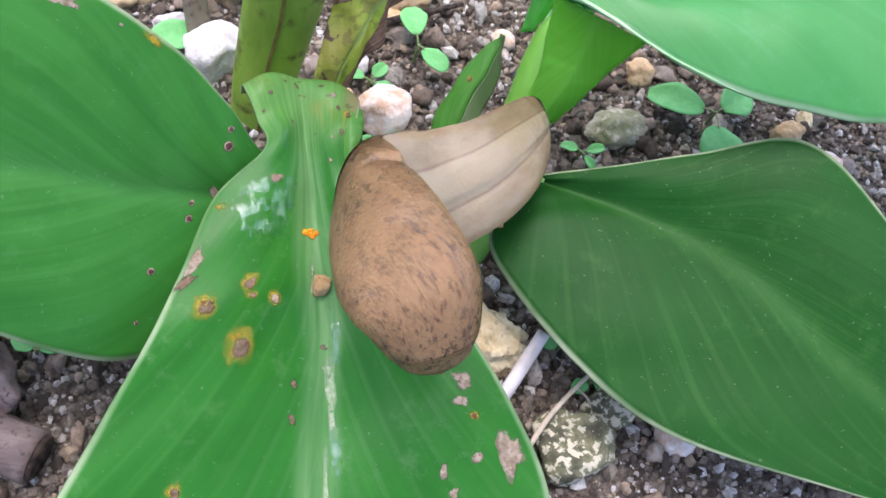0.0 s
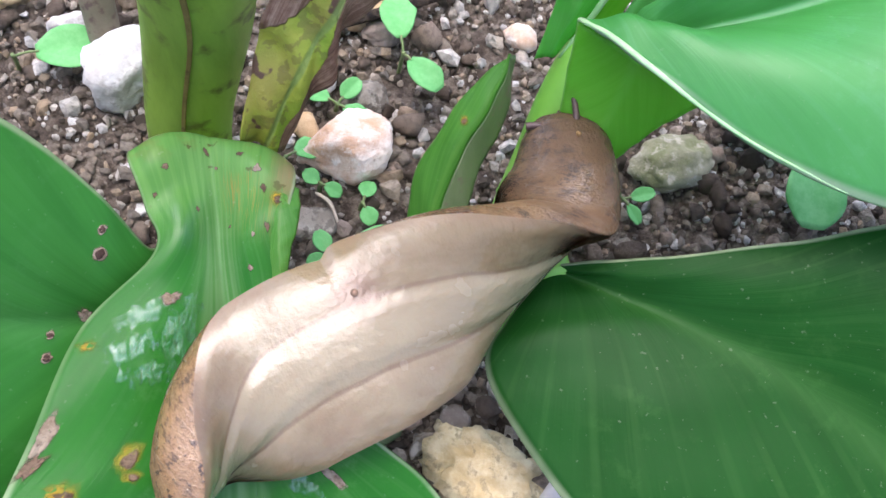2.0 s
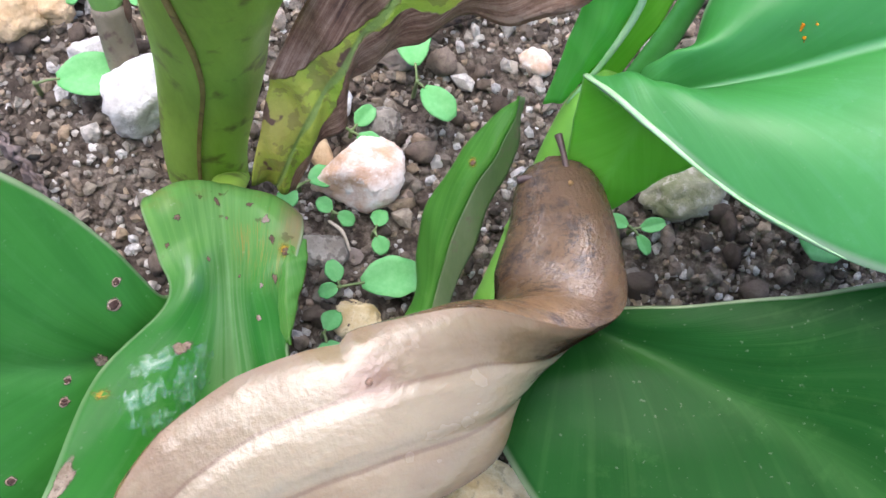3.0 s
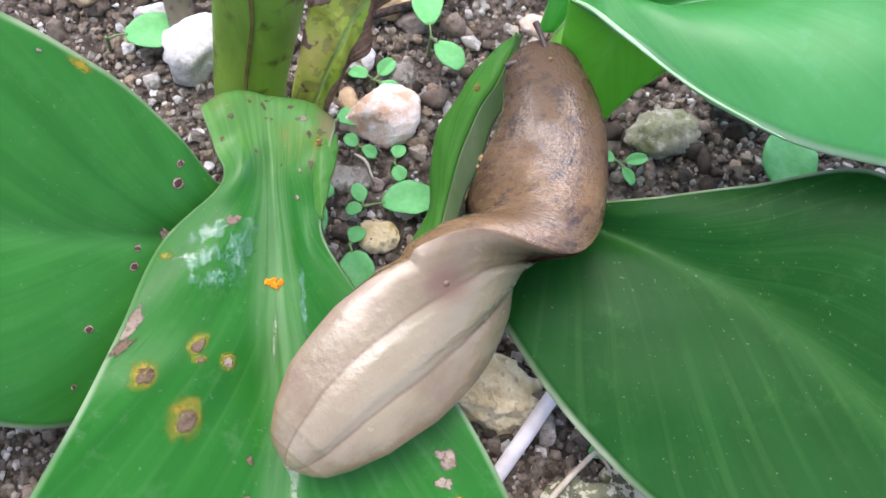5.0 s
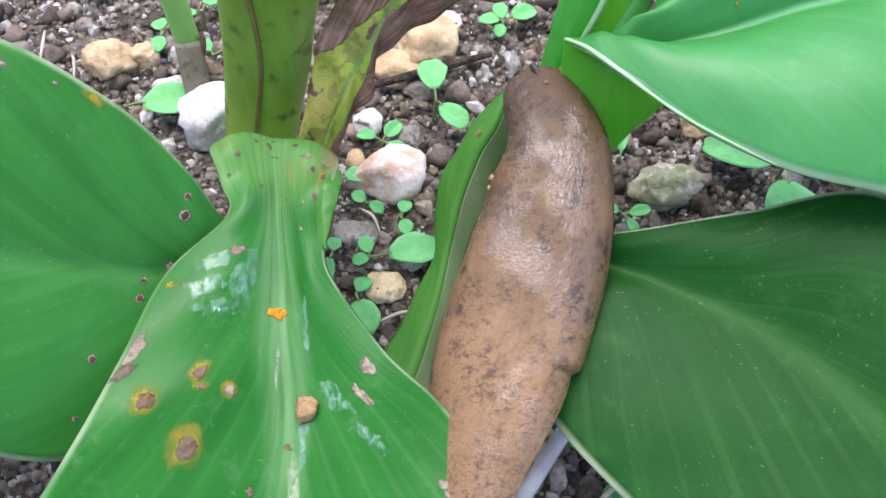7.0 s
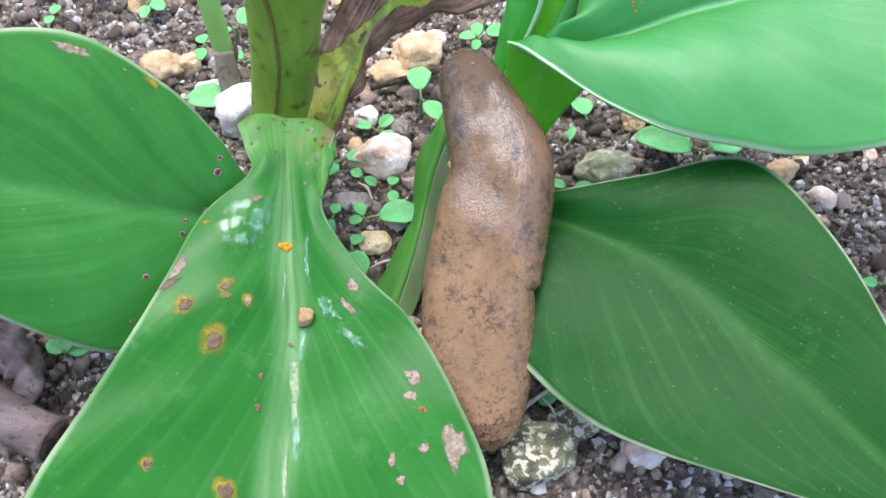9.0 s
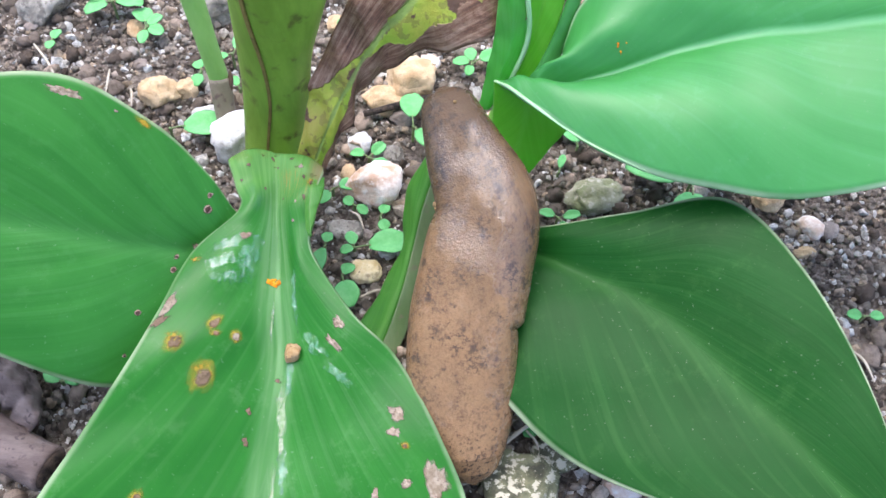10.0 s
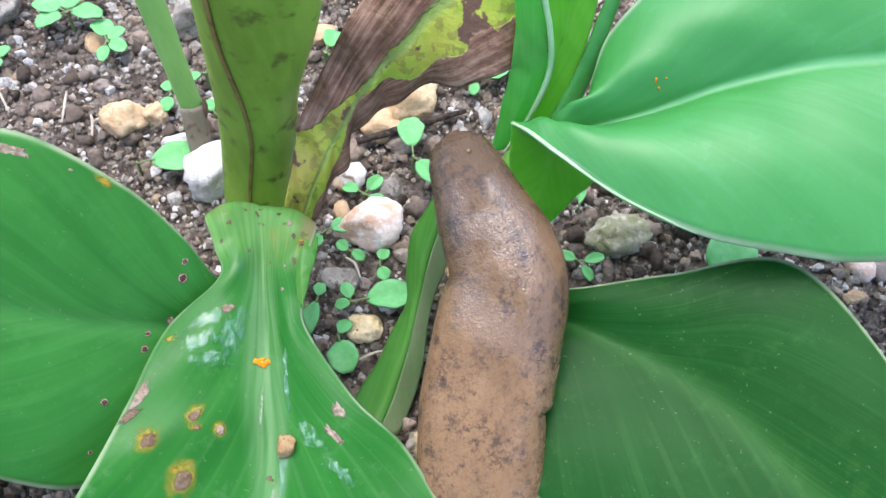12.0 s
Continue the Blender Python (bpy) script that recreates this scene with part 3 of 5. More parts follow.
def sleeve(name, points, radii, start, stop, flat=1.0, thick=0.06, sides=26, wander=0.12, swing=0.0, whole=False):
    """A sheath that wraps part of a stem, from one angle to another (degrees, 0 to the right, -90 in front)."""
    p, _ = even([(*q, r) for q, r in zip(points, radii)], 36)
    verts, faces, uv = [], [], []
    for shell in (0.0, -thick):
        for i in range(len(p)):
            f = i / (len(p) - 1)
            slip = wander * (math.sin(7 * f) + 0.5 * math.sin(17 * f + 1)) - swing * max(0.0, f - 0.3) ** 1.3
            for a in range(sides):
                th = radians(start + (stop - start) * a / (sides - 1)) + slip * (1.0 if whole else a / (sides - 1))
                r = p[i, 3] + shell
                verts.append((p[i, :3] + np.array([r * math.cos(th), r * flat * math.sin(th), 0])) * CM)
                uv.append((f, a / (sides - 1)))
    n, off = len(p), len(p) * sides
    for i in range(n - 1):
        for a in range(sides - 1):
            q = (i * sides + a, i * sides + a + 1, (i + 1) * sides + a + 1, (i + 1) * sides + a)
            faces += [q, tuple(off + x for x in reversed(q))]
        for a in (0, sides - 1):
            q, r = i * sides + a, (i + 1) * sides + a
            faces.append((q, r, off + r, off + q) if a == 0 else (r, q, off + q, off + r))
    return mesh_of(name, verts, faces, True, uv)


def rock_mesh(name, size, seed, detail=3, sharp=0.8):
    """An angular, weathered stone about its base, size in cm."""
    rng = random.Random(seed)
    bm = bmesh.new()
    bmesh.ops.create_icosphere(bm, subdivisions=detail, radius=1.0)
    planes = [(Vector((rng.gauss(0, 1), rng.gauss(0, 1), rng.gauss(0, 1))).normalized(), rng.uniform(0.62, 0.95)) for _ in range(9)]
    off = Vector((rng.uniform(-9, 9), rng.uniform(-9, 9), rng.uniform(-9, 9)))
    for v in bm.verts:
        d = v.co.normalized()
        r = min([1.0] + [h / max(d.dot(n), 0.05) for n, h in planes])
        r *= 1 + 0.22 * sharp * noise.noise(d * 2.2 + off) + 0.16 * sharp * noise.noise(d * 6 + off) + 0.1 * sharp * noise.noise(d * 14 + off)
        v.co = Vector((d.x * r * size[0] / 2, d.y * r * size[1] / 2, d.z * r * size[2] / 2)) * CM
    me = bpy.data.meshes.new(name)
    bm.to_mesh(me)
    bm.free()
    me.polygons.foreach_set("use_smooth", [True] * len(me.polygons))
    return me


def height(x, y):
    """The ground's height in cm at a place in cm."""
    p = Vector((x, y, 0))
    return 0.28 * noise.noise(p * 0.16) + 0.14 * noise.noise(p * 0.5 + Vector((3, 1, 0))) + 0.06 * noise.noise(p * 1.6)


# ---- ground ----


def build_ground():
    n = 150
    t = np.linspace(-1, 1, n)
    reach = np.sign(t) * (22 * np.abs(t) + 6000 * np.abs(t) ** 14)
    verts, faces = [], []
    for y in reach:
        for x in reach:
            z = height(x, y + 15) if abs(x) < 60 and abs(y) < 60 else 0.0
            z += 0.07 * noise.noise(Vector((x * 3.1, y * 3.1, 7))) if abs(x) < 40 and abs(y) < 40 else 0
            verts.append((x * CM, (y + 15) * CM, z * CM))
    for i in range(n - 1):
        for j in range(n - 1):
            a = i * n + j
            faces.append((a, a + 1, a + n + 1, a + n))
    ob = part("ground", mesh_of("ground", verts, faces), SOIL)
    tagged(ob, "dark brown crumbly garden soil", "ground", kind="structure")


def build_gravel():
    """Countless crumbs of soil and grit, joined."""
    rng = np.random.default_rng(4)
    bm = bmesh.new()
    bmesh.ops.create_icosphere(bm, subdivisions=1, radius=1.0)
    base = np.array([v.co[:] for v in bm.verts])
    tri = np.array([[v.index for v in f.verts] for f in bm.faces])
    bm.free()
    verts, faces, count = [], [], 0
    for lo, hi, num, x0, x1, y0, y1 in ((0.035, 0.1, 32000, -15.5, 15.5, 6, 28), (0.07, 0.17, 12000, -17, 17, 5, 30), (0.17, 0.3, 420, -19, 19, 2, 33)):
        for _ in range(num):
            x, y = rng.uniform(x0, x1), rng.uniform(y0, y1)
            r = lo + (hi - lo) * rng.random() ** 2
            q = base * (1 + rng.uniform(-0.4, 0.4, (len(base), 1))) * r * rng.uniform(0.7, 1.25, 3)
            a, b = rng.uniform(0, 6.28), rng.uniform(-0.6, 0.6)
            ca, sa, cb, sb = math.cos(a), math.sin(a), math.cos(b), math.sin(b)
            q = q @ np.array([[ca, -sa, 0], [sa, ca, 0], [0, 0, 1]]) @ np.array([[1, 0, 0], [0, cb, -sb], [0, sb, cb]])
            verts.append(q + [x, y, height(x, y) + 0.35 * r])
            faces.append(tri + count)
            count += len(base)
    ob = part("gravel", mesh_of("gravel", np.vstack(verts) * CM, np.vstack(faces), False), GRAVEL)
    tagged(ob, "loose brown, grey and white grit and soil crumbs", "gravel", kind="stuff")


def build_clods():
    """Lumps of crumbly soil, joined."""
    rng = np.random.default_rng(9)
    bm = bmesh.new()
    bmesh.ops.create_icosphere(bm, subdivisions=2, radius=1.0)
    base = np.array([v.co[:] for v in bm.verts])
    tri = np.array([[v.index for v in f.verts] for f in bm.faces])
    bm.free()
    verts, faces, count = [], [], 0
    for _ in range(1900):
        x, y = rng.uniform(-16, 16), rng.uniform(5, 29)
        r = 0.08 + 0.2 * rng.random() ** 2.4
        swell = 1 + 0.3 * np.sin(base @ rng.normal(0, 2.2, 3) + rng.uniform(0, 6.28)) * np.sin(base @ rng.normal(0, 2.2, 3))
        q = base * (swell[:, None] + rng.uniform(-0.26, 0.26, (len(base), 1))) * r * rng.uniform(0.6, 1.3, 3)
        verts.append(q + [x, y, height(x, y) + 0.4 * r])
        faces.append(tri + count)
        count += len(base)
    ob = part("soil_clods", mesh_of("soil_clods", np.vstack(verts) * CM, np.vstack(faces), True), CLOD)
    tagged(ob, "crumbly grey-brown clods of soil", "soil clods", kind="stuff")


def build_stone(x, y, size, material, label, seed, turn=0.0, sink=0.25, name="stone", detail=4, sharp=0.6, tilt=0.0):
    me = rock_mesh(name, size, seed, detail, sharp)
    ob = part(name, me, material)
    ob.matrix_world = pose(x * CM, y * CM, (height(x, y) + size[2] * (0.5 - sink)) * CM, tilt, 0, turn)
    tagged(ob, label, "stone", "stones on the soil")
    return ob


# ---- seedlings ----


def seedling_leaf_mesh(length, width, seed):
    rng = random.Random(seed)
    bend = rng.uniform(0.1, 0.3)
    rails = []
    for side in (-1, 0, 1):
        row = []
        for i in range(7):
            f = i / 6
            w = width / 2 * math.sin(math.pi * min(1, f * 0.93 + 0.05)) ** 0.7 * side * rng.uniform(0.9, 1.1)
            row.append((w, f * length, 0.08 * abs(side) * length * math.sin(math.pi * f) - bend * length * f * f))
        rails.append(row)
    return Blade(*rails, ns=12, nv=9, ripple=0.006, crease=0.01).mesh("leaf", thick=0.02)


def build_seedling(x, y, leaves, seed, tall=0.5):
    """leaves: rows of (direction in degrees, length, width)."""
    rng = random.Random(seed)
    z = height(x, y)
    ob = thing("seedling", "small bright green seedling with rounded leaves in the soil", "seedling", "seedlings in the soil", (x * CM, y * CM, z * CM))
    part("stem", tube("stem", [(0, 0, -0.15), (0.03, 0.02, tall * 0.5), (0.05, 0, tall)], [0.05, 0.045, 0.04], 8), WEED_STEM, ob)
    for direction, length, width in leaves:
        if length < 0.8:
            length, width = length * 0.78, width * 0.76
        leaf = part("leaf", seedling_leaf_mesh(length, width, rng.random()), WEED, ob)
        a = radians(direction)
        out = rng.uniform(0.1, 0.35) * length
        stalk = part("leaf_stalk", tube("leaf_stalk", [(0.05, 0, tall * 0.9), (0.05 + out * 0.6 * math.cos(a), out * 0.6 * math.sin(a), tall * 1.02), (0.05 + out * 1.15 * math.cos(a), out * 1.15 * math.sin(a), tall)], [0.03, 0.025, 0.025], 6), WEED_STEM, ob)
        leaf.matrix_local = Matrix.Translation((0.05 * CM + out * math.cos(a) * CM, out * math.sin(a) * CM, tall * CM)) @ pose(0, 0, 0, rng.uniform(-8, 14), rng.uniform(-12, 12), direction - 90)
    return ob

# ---- the spotted plant ----


def lesions(blade, leaf, rows, seed):
    """Disease spots, slime and glare-painted wet patches on a leaf: rows of (x, y, length, width, turn in degrees,
    look).
    """
    rng = random.Random(seed)
    for x, y, a, b, turn, kind in rows:
        t = radians(turn)
        if kind in ("ring", "pale_ring"):
            halo = part("spot", patch_mesh("spot", blade, x, y, a * 1.25, b * 1.2, t, rng, 0.012, 0.14), HALO, leaf, "yellow-ringed brown leaf spot")
            part("spot_centre", patch_mesh("spot_centre", blade, x + 0.1 * a, y - 0.1 * b, a * 0.7, b * 0.66, t, rng, 0.022, 0.16), LESION if kind == "ring" else LESION_PALE, halo)
        elif kind == "halo":
            part("spot", patch_mesh("spot", blade, x, y, a, b, t, rng, 0.012), HALO, leaf, "faint yellow leaf spot")
        elif kind == "rust":
            part("rust_spot", patch_mesh("rust_spot", blade, x, y, a, b, t, rng, 0.015, bump=0.03), ORANGE, leaf, "orange rust spot")
        elif kind == "pit":
            ring = part("spot", patch_mesh("spot", blade, x, y, a, b, t, rng, 0.012, 0.1), LESION_PALE, leaf, "pale-ringed dark leaf spot")
            part("spot_centre", patch_mesh("spot_centre", blade, x, y, a * 0.66, b * 0.66, t, rng, 0.022, 0.12), PIT, ring)
        elif kind == "wet":
            part("wet_glare_patch", patch_mesh("wet_glare_patch", blade, x, y, a, b, t, rng, 0.014), WET_GLARE, leaf, "shiny wet patch with glare painted pale")
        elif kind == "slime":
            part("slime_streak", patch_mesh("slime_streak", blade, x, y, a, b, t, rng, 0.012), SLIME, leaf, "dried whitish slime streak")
        else:
            part("spot", patch_mesh("spot", blade, x, y, a, b, t, rng, 0.014), LESION if kind == "brown" else LESION_PALE, leaf)


def build_spotted_plant():
    plant = thing("canna_plant", "spotted green canna plant with thick stem and broad leaves", "plant", "canna plants", (-0.045, 0.182, 0))
    base = Matrix.Translation((0.045, -0.182, 0))

    def own(name, me, material, parent=plant, label=""):
        me.transform(base)
        return part(name, me, material, parent, label)

    # stem of wrapped sheaths
    axis = [(-4.95, 17.4, -0.6), (-4.85, 17.75, 1.0), (-4.45, 18.2, 3.25), (-4.22, 18.2, 5.0), (-3.68, 18.1, 8.2), (-3.3, 18.0, 13.0)]
    own("stem", tube("stem", axis, [0.72, 0.74, 0.85, 0.9, 1.22, 1.4], 30, 0.8, 0.008, 9), STEM, label="olive green stem of wrapped leaf sheaths")
    wrap = own("leaf_sheath", sleeve("leaf_sheath", axis, [0.78, 0.8, 0.92, 0.98, 1.31, 1.5], 150, 258, 0.8, swing=1.3), STEM, label="yellow-green leaf sheath with a brown margin")
    own("sheath_margin", sleeve("sheath_margin", axis, [0.79, 0.81, 0.935, 0.995, 1.325, 1.51], 255, 260, 0.8, sides=6, swing=1.3, whole=True), MARGIN, wrap, "dry brown margin")
    own("inner_sheath", sleeve("inner_sheath", axis, [0.75, 0.77, 0.885, 0.94, 1.265, 1.45], 205, 400, 0.8, wander=-0.1), STEM, label="green inner leaf sheath")

    # the drooping spotted leaf
    front = Blade(
        [(-5.37, 15.89, 3.1), (-5.31, 15.51, 4.04), (-5.02, 14.75, 4.0), (-4.9, 14.06, 3.95), (-5.88, 12.92, 3.88), (-6.47, 11.4, 3.78), (-7.03, 10.16, 3.6), (-7.89, 8.48, 3.32), (-8.85, 6.7, 2.93), (-9.4, 4.65, 2.26), (-5.6, 1.2, 0.9)],
        [(-4.33, 16.26, 2.7), (-4.17, 15.87, 3.85), (-4.08, 15.05, 3.78), (-4.01, 14.26, 3.68), (-3.91, 13.07, 3.42), (-3.83, 11.81, 3.09), (-3.74, 10.6, 2.76), (-3.84, 8.91, 2.33), (-3.96, 6.95, 1.83), (-4.04, 4.67, 1.3), (-4.0, 0.9, 0.75)],
        [(-3.14, 15.74, 2.8), (-2.9, 15.36, 3.95), (-2.95, 14.7, 4.1), (-3.06, 13.91, 3.95), (-3.08, 13.06, 3.7), (-2.07, 11.66, 3.34), (-0.95, 10.54, 3.02), (0.08, 8.81, 2.56), (0.77, 7.0, 2.04), (0.6, 4.86, 1.5), (-2.4, 1.2, 0.85)], ns=110, nv=49, ripple=0.05, crease=0.02, bulge=0.22)
    leaf = own("spotted_leaf", front.mesh("spotted_leaf"), FRONT_BLADE, label="glossy drooping green leaf with brown and yellow spots")
    FRONT.append(front)
    curl = Blade(
        [(-3.25, 15.05, 3.98), (-3.38, 14.6, 3.98), (-3.35, 14.0, 3.88), (-3.2, 13.35, 3.72)],
        [(-3.08, 15.0, 4.1), (-3.12, 14.55, 4.2), (-3.14, 14.0, 4.1), (-3.1, 13.4, 3.86)],
        [(-2.84, 14.95, 4.06), (-2.84, 14.5, 4.1), (-2.98, 13.95, 4.02), (-3.1, 13.35, 3.8)], ns=30, nv=17, ripple=0.012, crease=0.0)
    own("curled_margin", curl.mesh("curled_margin", thick=0.04), CURL, leaf, "curled leaf margin with a dry brown rim")
    keep = leaf
    # the wet rows carry sky glare painted into their colour
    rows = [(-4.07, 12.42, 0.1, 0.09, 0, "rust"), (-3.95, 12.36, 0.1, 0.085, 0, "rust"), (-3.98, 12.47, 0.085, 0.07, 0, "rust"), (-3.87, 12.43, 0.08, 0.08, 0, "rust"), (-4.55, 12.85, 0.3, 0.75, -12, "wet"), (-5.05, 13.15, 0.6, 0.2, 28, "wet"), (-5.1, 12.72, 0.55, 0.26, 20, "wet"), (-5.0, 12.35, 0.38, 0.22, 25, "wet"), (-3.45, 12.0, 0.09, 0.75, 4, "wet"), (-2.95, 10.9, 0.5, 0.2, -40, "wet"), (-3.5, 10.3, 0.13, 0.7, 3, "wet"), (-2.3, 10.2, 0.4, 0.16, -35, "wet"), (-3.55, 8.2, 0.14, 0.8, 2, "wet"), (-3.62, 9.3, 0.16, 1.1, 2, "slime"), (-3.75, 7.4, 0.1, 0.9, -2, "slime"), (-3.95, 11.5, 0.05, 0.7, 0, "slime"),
            (-6.05, 10.72, 0.3, 0.27, 40, "ring"), (-5.4, 10.05, 0.3, 0.4, -15, "ring"), (-5.2, 11.25, 0.16, 0.28, -35, "ring"),
            (-4.72, 11.0, 0.15, 0.16, 0, "pale_ring"), (-4.65, 13.38, 0.17, 0.11, 30, "pale"), (-5.75, 12.75, 0.2, 0.1, 10, "halo"), 
            (-6.25, 11.55, 0.12, 0.45, -28, "pale"), (-6.42, 11.15, 0.12, 0.3, -50, "brown"), (-2.35, 11.35, 0.22, 0.15, -50, "pale"), (-2.45, 10.9, 0.09, 0.3, 35, "pale"),
            (-0.95, 9.35, 0.28, 0.18, -30, "pale"), (-1.0, 8.95, 0.2, 0.12, -30, "pale"), (-0.75, 8.65, 0.1, 0.1, 0, "ring"),
            (-0.05, 7.9, 0.28, 0.6, 15, "pale"), (-0.7, 7.85, 0.14, 0.14, 0, "pale"), (-1.4, 7.6, 0.12, 0.16, 0, "pale"), (-1.2, 7.2, 0.1, 0.14, 0, "pale"),
            (-4.35, 9.4, 0.07, 0.1, 0, "brown"), (-4.4, 8.75, 0.08, 0.14, 0, "brown"), (-6.6, 7.4, 0.15, 0.2, -20, "ring"), (-5.0, 7.0, 0.3, 0.3, 0, "ring"),
            (-5.15, 11.0, 0.13, 0.1, 0, "ring"), (-4.75, 15.3, 0.09, 0.08, 20, "brown"), (-4.2, 15.6, 0.06, 0.14, 30, "brown"), (-4.05, 15.35, 0.045, 0.06, 0, "brown"), (-3.45, 15.25, 0.12, 0.1, 30, "pale"), (-3.35, 14.95, 0.09, 0.12, 0, "brown"),
            (-3.15, 14.75, 0.16, 0.2, 20, "ring"), (-3.3, 14.35, 0.08, 0.12, 0, "brown"), (-3.85, 14.45, 0.035, 0.045, 0, "brown"), (-4.3, 14.7, 0.04, 0.09, 15, "brown"), (-3.1, 14.05, 0.07, 0.14, 0, "brown"), (-3.5, 14.25, 0.05, 0.06, 0, "pale"), (-3.55, 13.8, 0.07, 0.08, 0, "pale"), (-3.75, 10.15, 0.1, 0.06, 0, "brown"),
            (-3.7, 15.5, 0.1, 0.06, 0, "brown"), (-4.9, 14.9, 0.06, 0.07, 0, "brown")]
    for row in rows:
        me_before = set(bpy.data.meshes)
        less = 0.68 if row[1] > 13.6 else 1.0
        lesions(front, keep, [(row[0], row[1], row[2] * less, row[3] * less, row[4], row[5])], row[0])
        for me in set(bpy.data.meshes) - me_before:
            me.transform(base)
    # the broad leaf behind it
    side = Blade(
        [(-4.73, 14.5, 3.2), (-5.02, 14.2, 3.71), (-5.63, 14.81, 4.43), (-6.72, 15.45, 5.53), (-8.73, 15.93, 6.75), (-11.24, 15.17, 7.12), (-13.81, 13.45, 6.63)],
        [(-4.5, 14.0, 2.5), (-5.17, 13.43, 3.01), (-6.17, 13.19, 3.48), (-7.62, 13.01, 4.1), (-9.27, 13.01, 4.8), (-11.3, 13.0, 5.57), (-14.07, 13.03, 6.35)],
        [(-4.77, 13.3, 2.1), (-5.17, 12.07, 2.1), (-6.27, 10.81, 2.07), (-7.87, 10.04, 2.49), (-10.04, 10.32, 3.79), (-11.94, 11.05, 4.85), (-13.92, 12.49, 6.04)], ns=80, nv=41, ripple=0.03, crease=0.04, bulge=0.22)
    leaf2 = own("broad_leaf", side.mesh("broad_leaf"), BROAD_BLADE, label="broad dark green leaf with small brown spots")
    rows = [(-6.95, 15.4, 0.2, 0.17, 0, "halo"), (-8.55, 15.6, 0.55, 0.13, -14, "pale"), (-5.55, 14.3, 0.08, 0.11, 0, "pit"), (-5.6, 14.0, 0.12, 0.14, 0, "pit"),
            (-6.4, 12.7, 0.1, 0.11, 0, "pit"), (-6.35, 13.0, 0.09, 0.09, 0, "pit"), (-7.1, 11.6, 0.1, 0.1, 0, "pit"), (-5.9, 13.3, 0.15, 0.1, 0, "pale"), (-7.4, 10.7, 0.06, 0.06, 0, "pit"), (-7.5, 15.45, 0.05, 0.05, 0, "pale")]
    for row in rows:
        me_before = set(bpy.data.meshes)
        lesions(side, leaf2, [row], row[1])
        for me in set(bpy.data.meshes) - me_before:
            me.transform(base)
    own("leaf_stalk", tube("leaf_stalk", [(-4.5, 17.5, -0.2), (-4.4, 16.8, 1.2), (-4.35, 16.1, 2.3)], [0.36, 0.33, 0.32], 14, 0.6), STEM, label="olive green leaf stalk")

    # the withered leaf that arches away
    wither = Blade(
        [(-3.8, 16.41, 2.69), (-3.53, 17.2, 3.91), (-3.22, 17.63, 4.81), (-2.55, 18.19, 6.03), (-1.8, 18.74, 7.13), (-0.6, 19.6, 8.3), (0.6, 20.6, 8.8)],
        [(-3.43, 16.3, 2.53), (-2.83, 16.91, 3.88), (-2.3, 17.39, 4.71), (-1.64, 17.88, 5.66), (-0.84, 18.22, 6.53), (0.2, 18.9, 7.4), (1.4, 19.6, 7.9)],
        [(-3.11, 16.26, 2.4), (-2.53, 16.84, 3.51), (-2.02, 17.4, 4.27), (-1.18, 17.87, 4.98), (0.05, 17.82, 5.43), (1.23, 17.9, 5.9), (2.2, 18.2, 6.3)], ns=60, nv=33, ripple=0.14, crease=0.05)
    own("withered_leaf", wither.mesh("withered_leaf", thick=0.04), WITHERED, label="withered brown and yellow spotted leaf")
    return plant


FRONT = []


# ---- the plant the slug climbs ----
CROWN = []


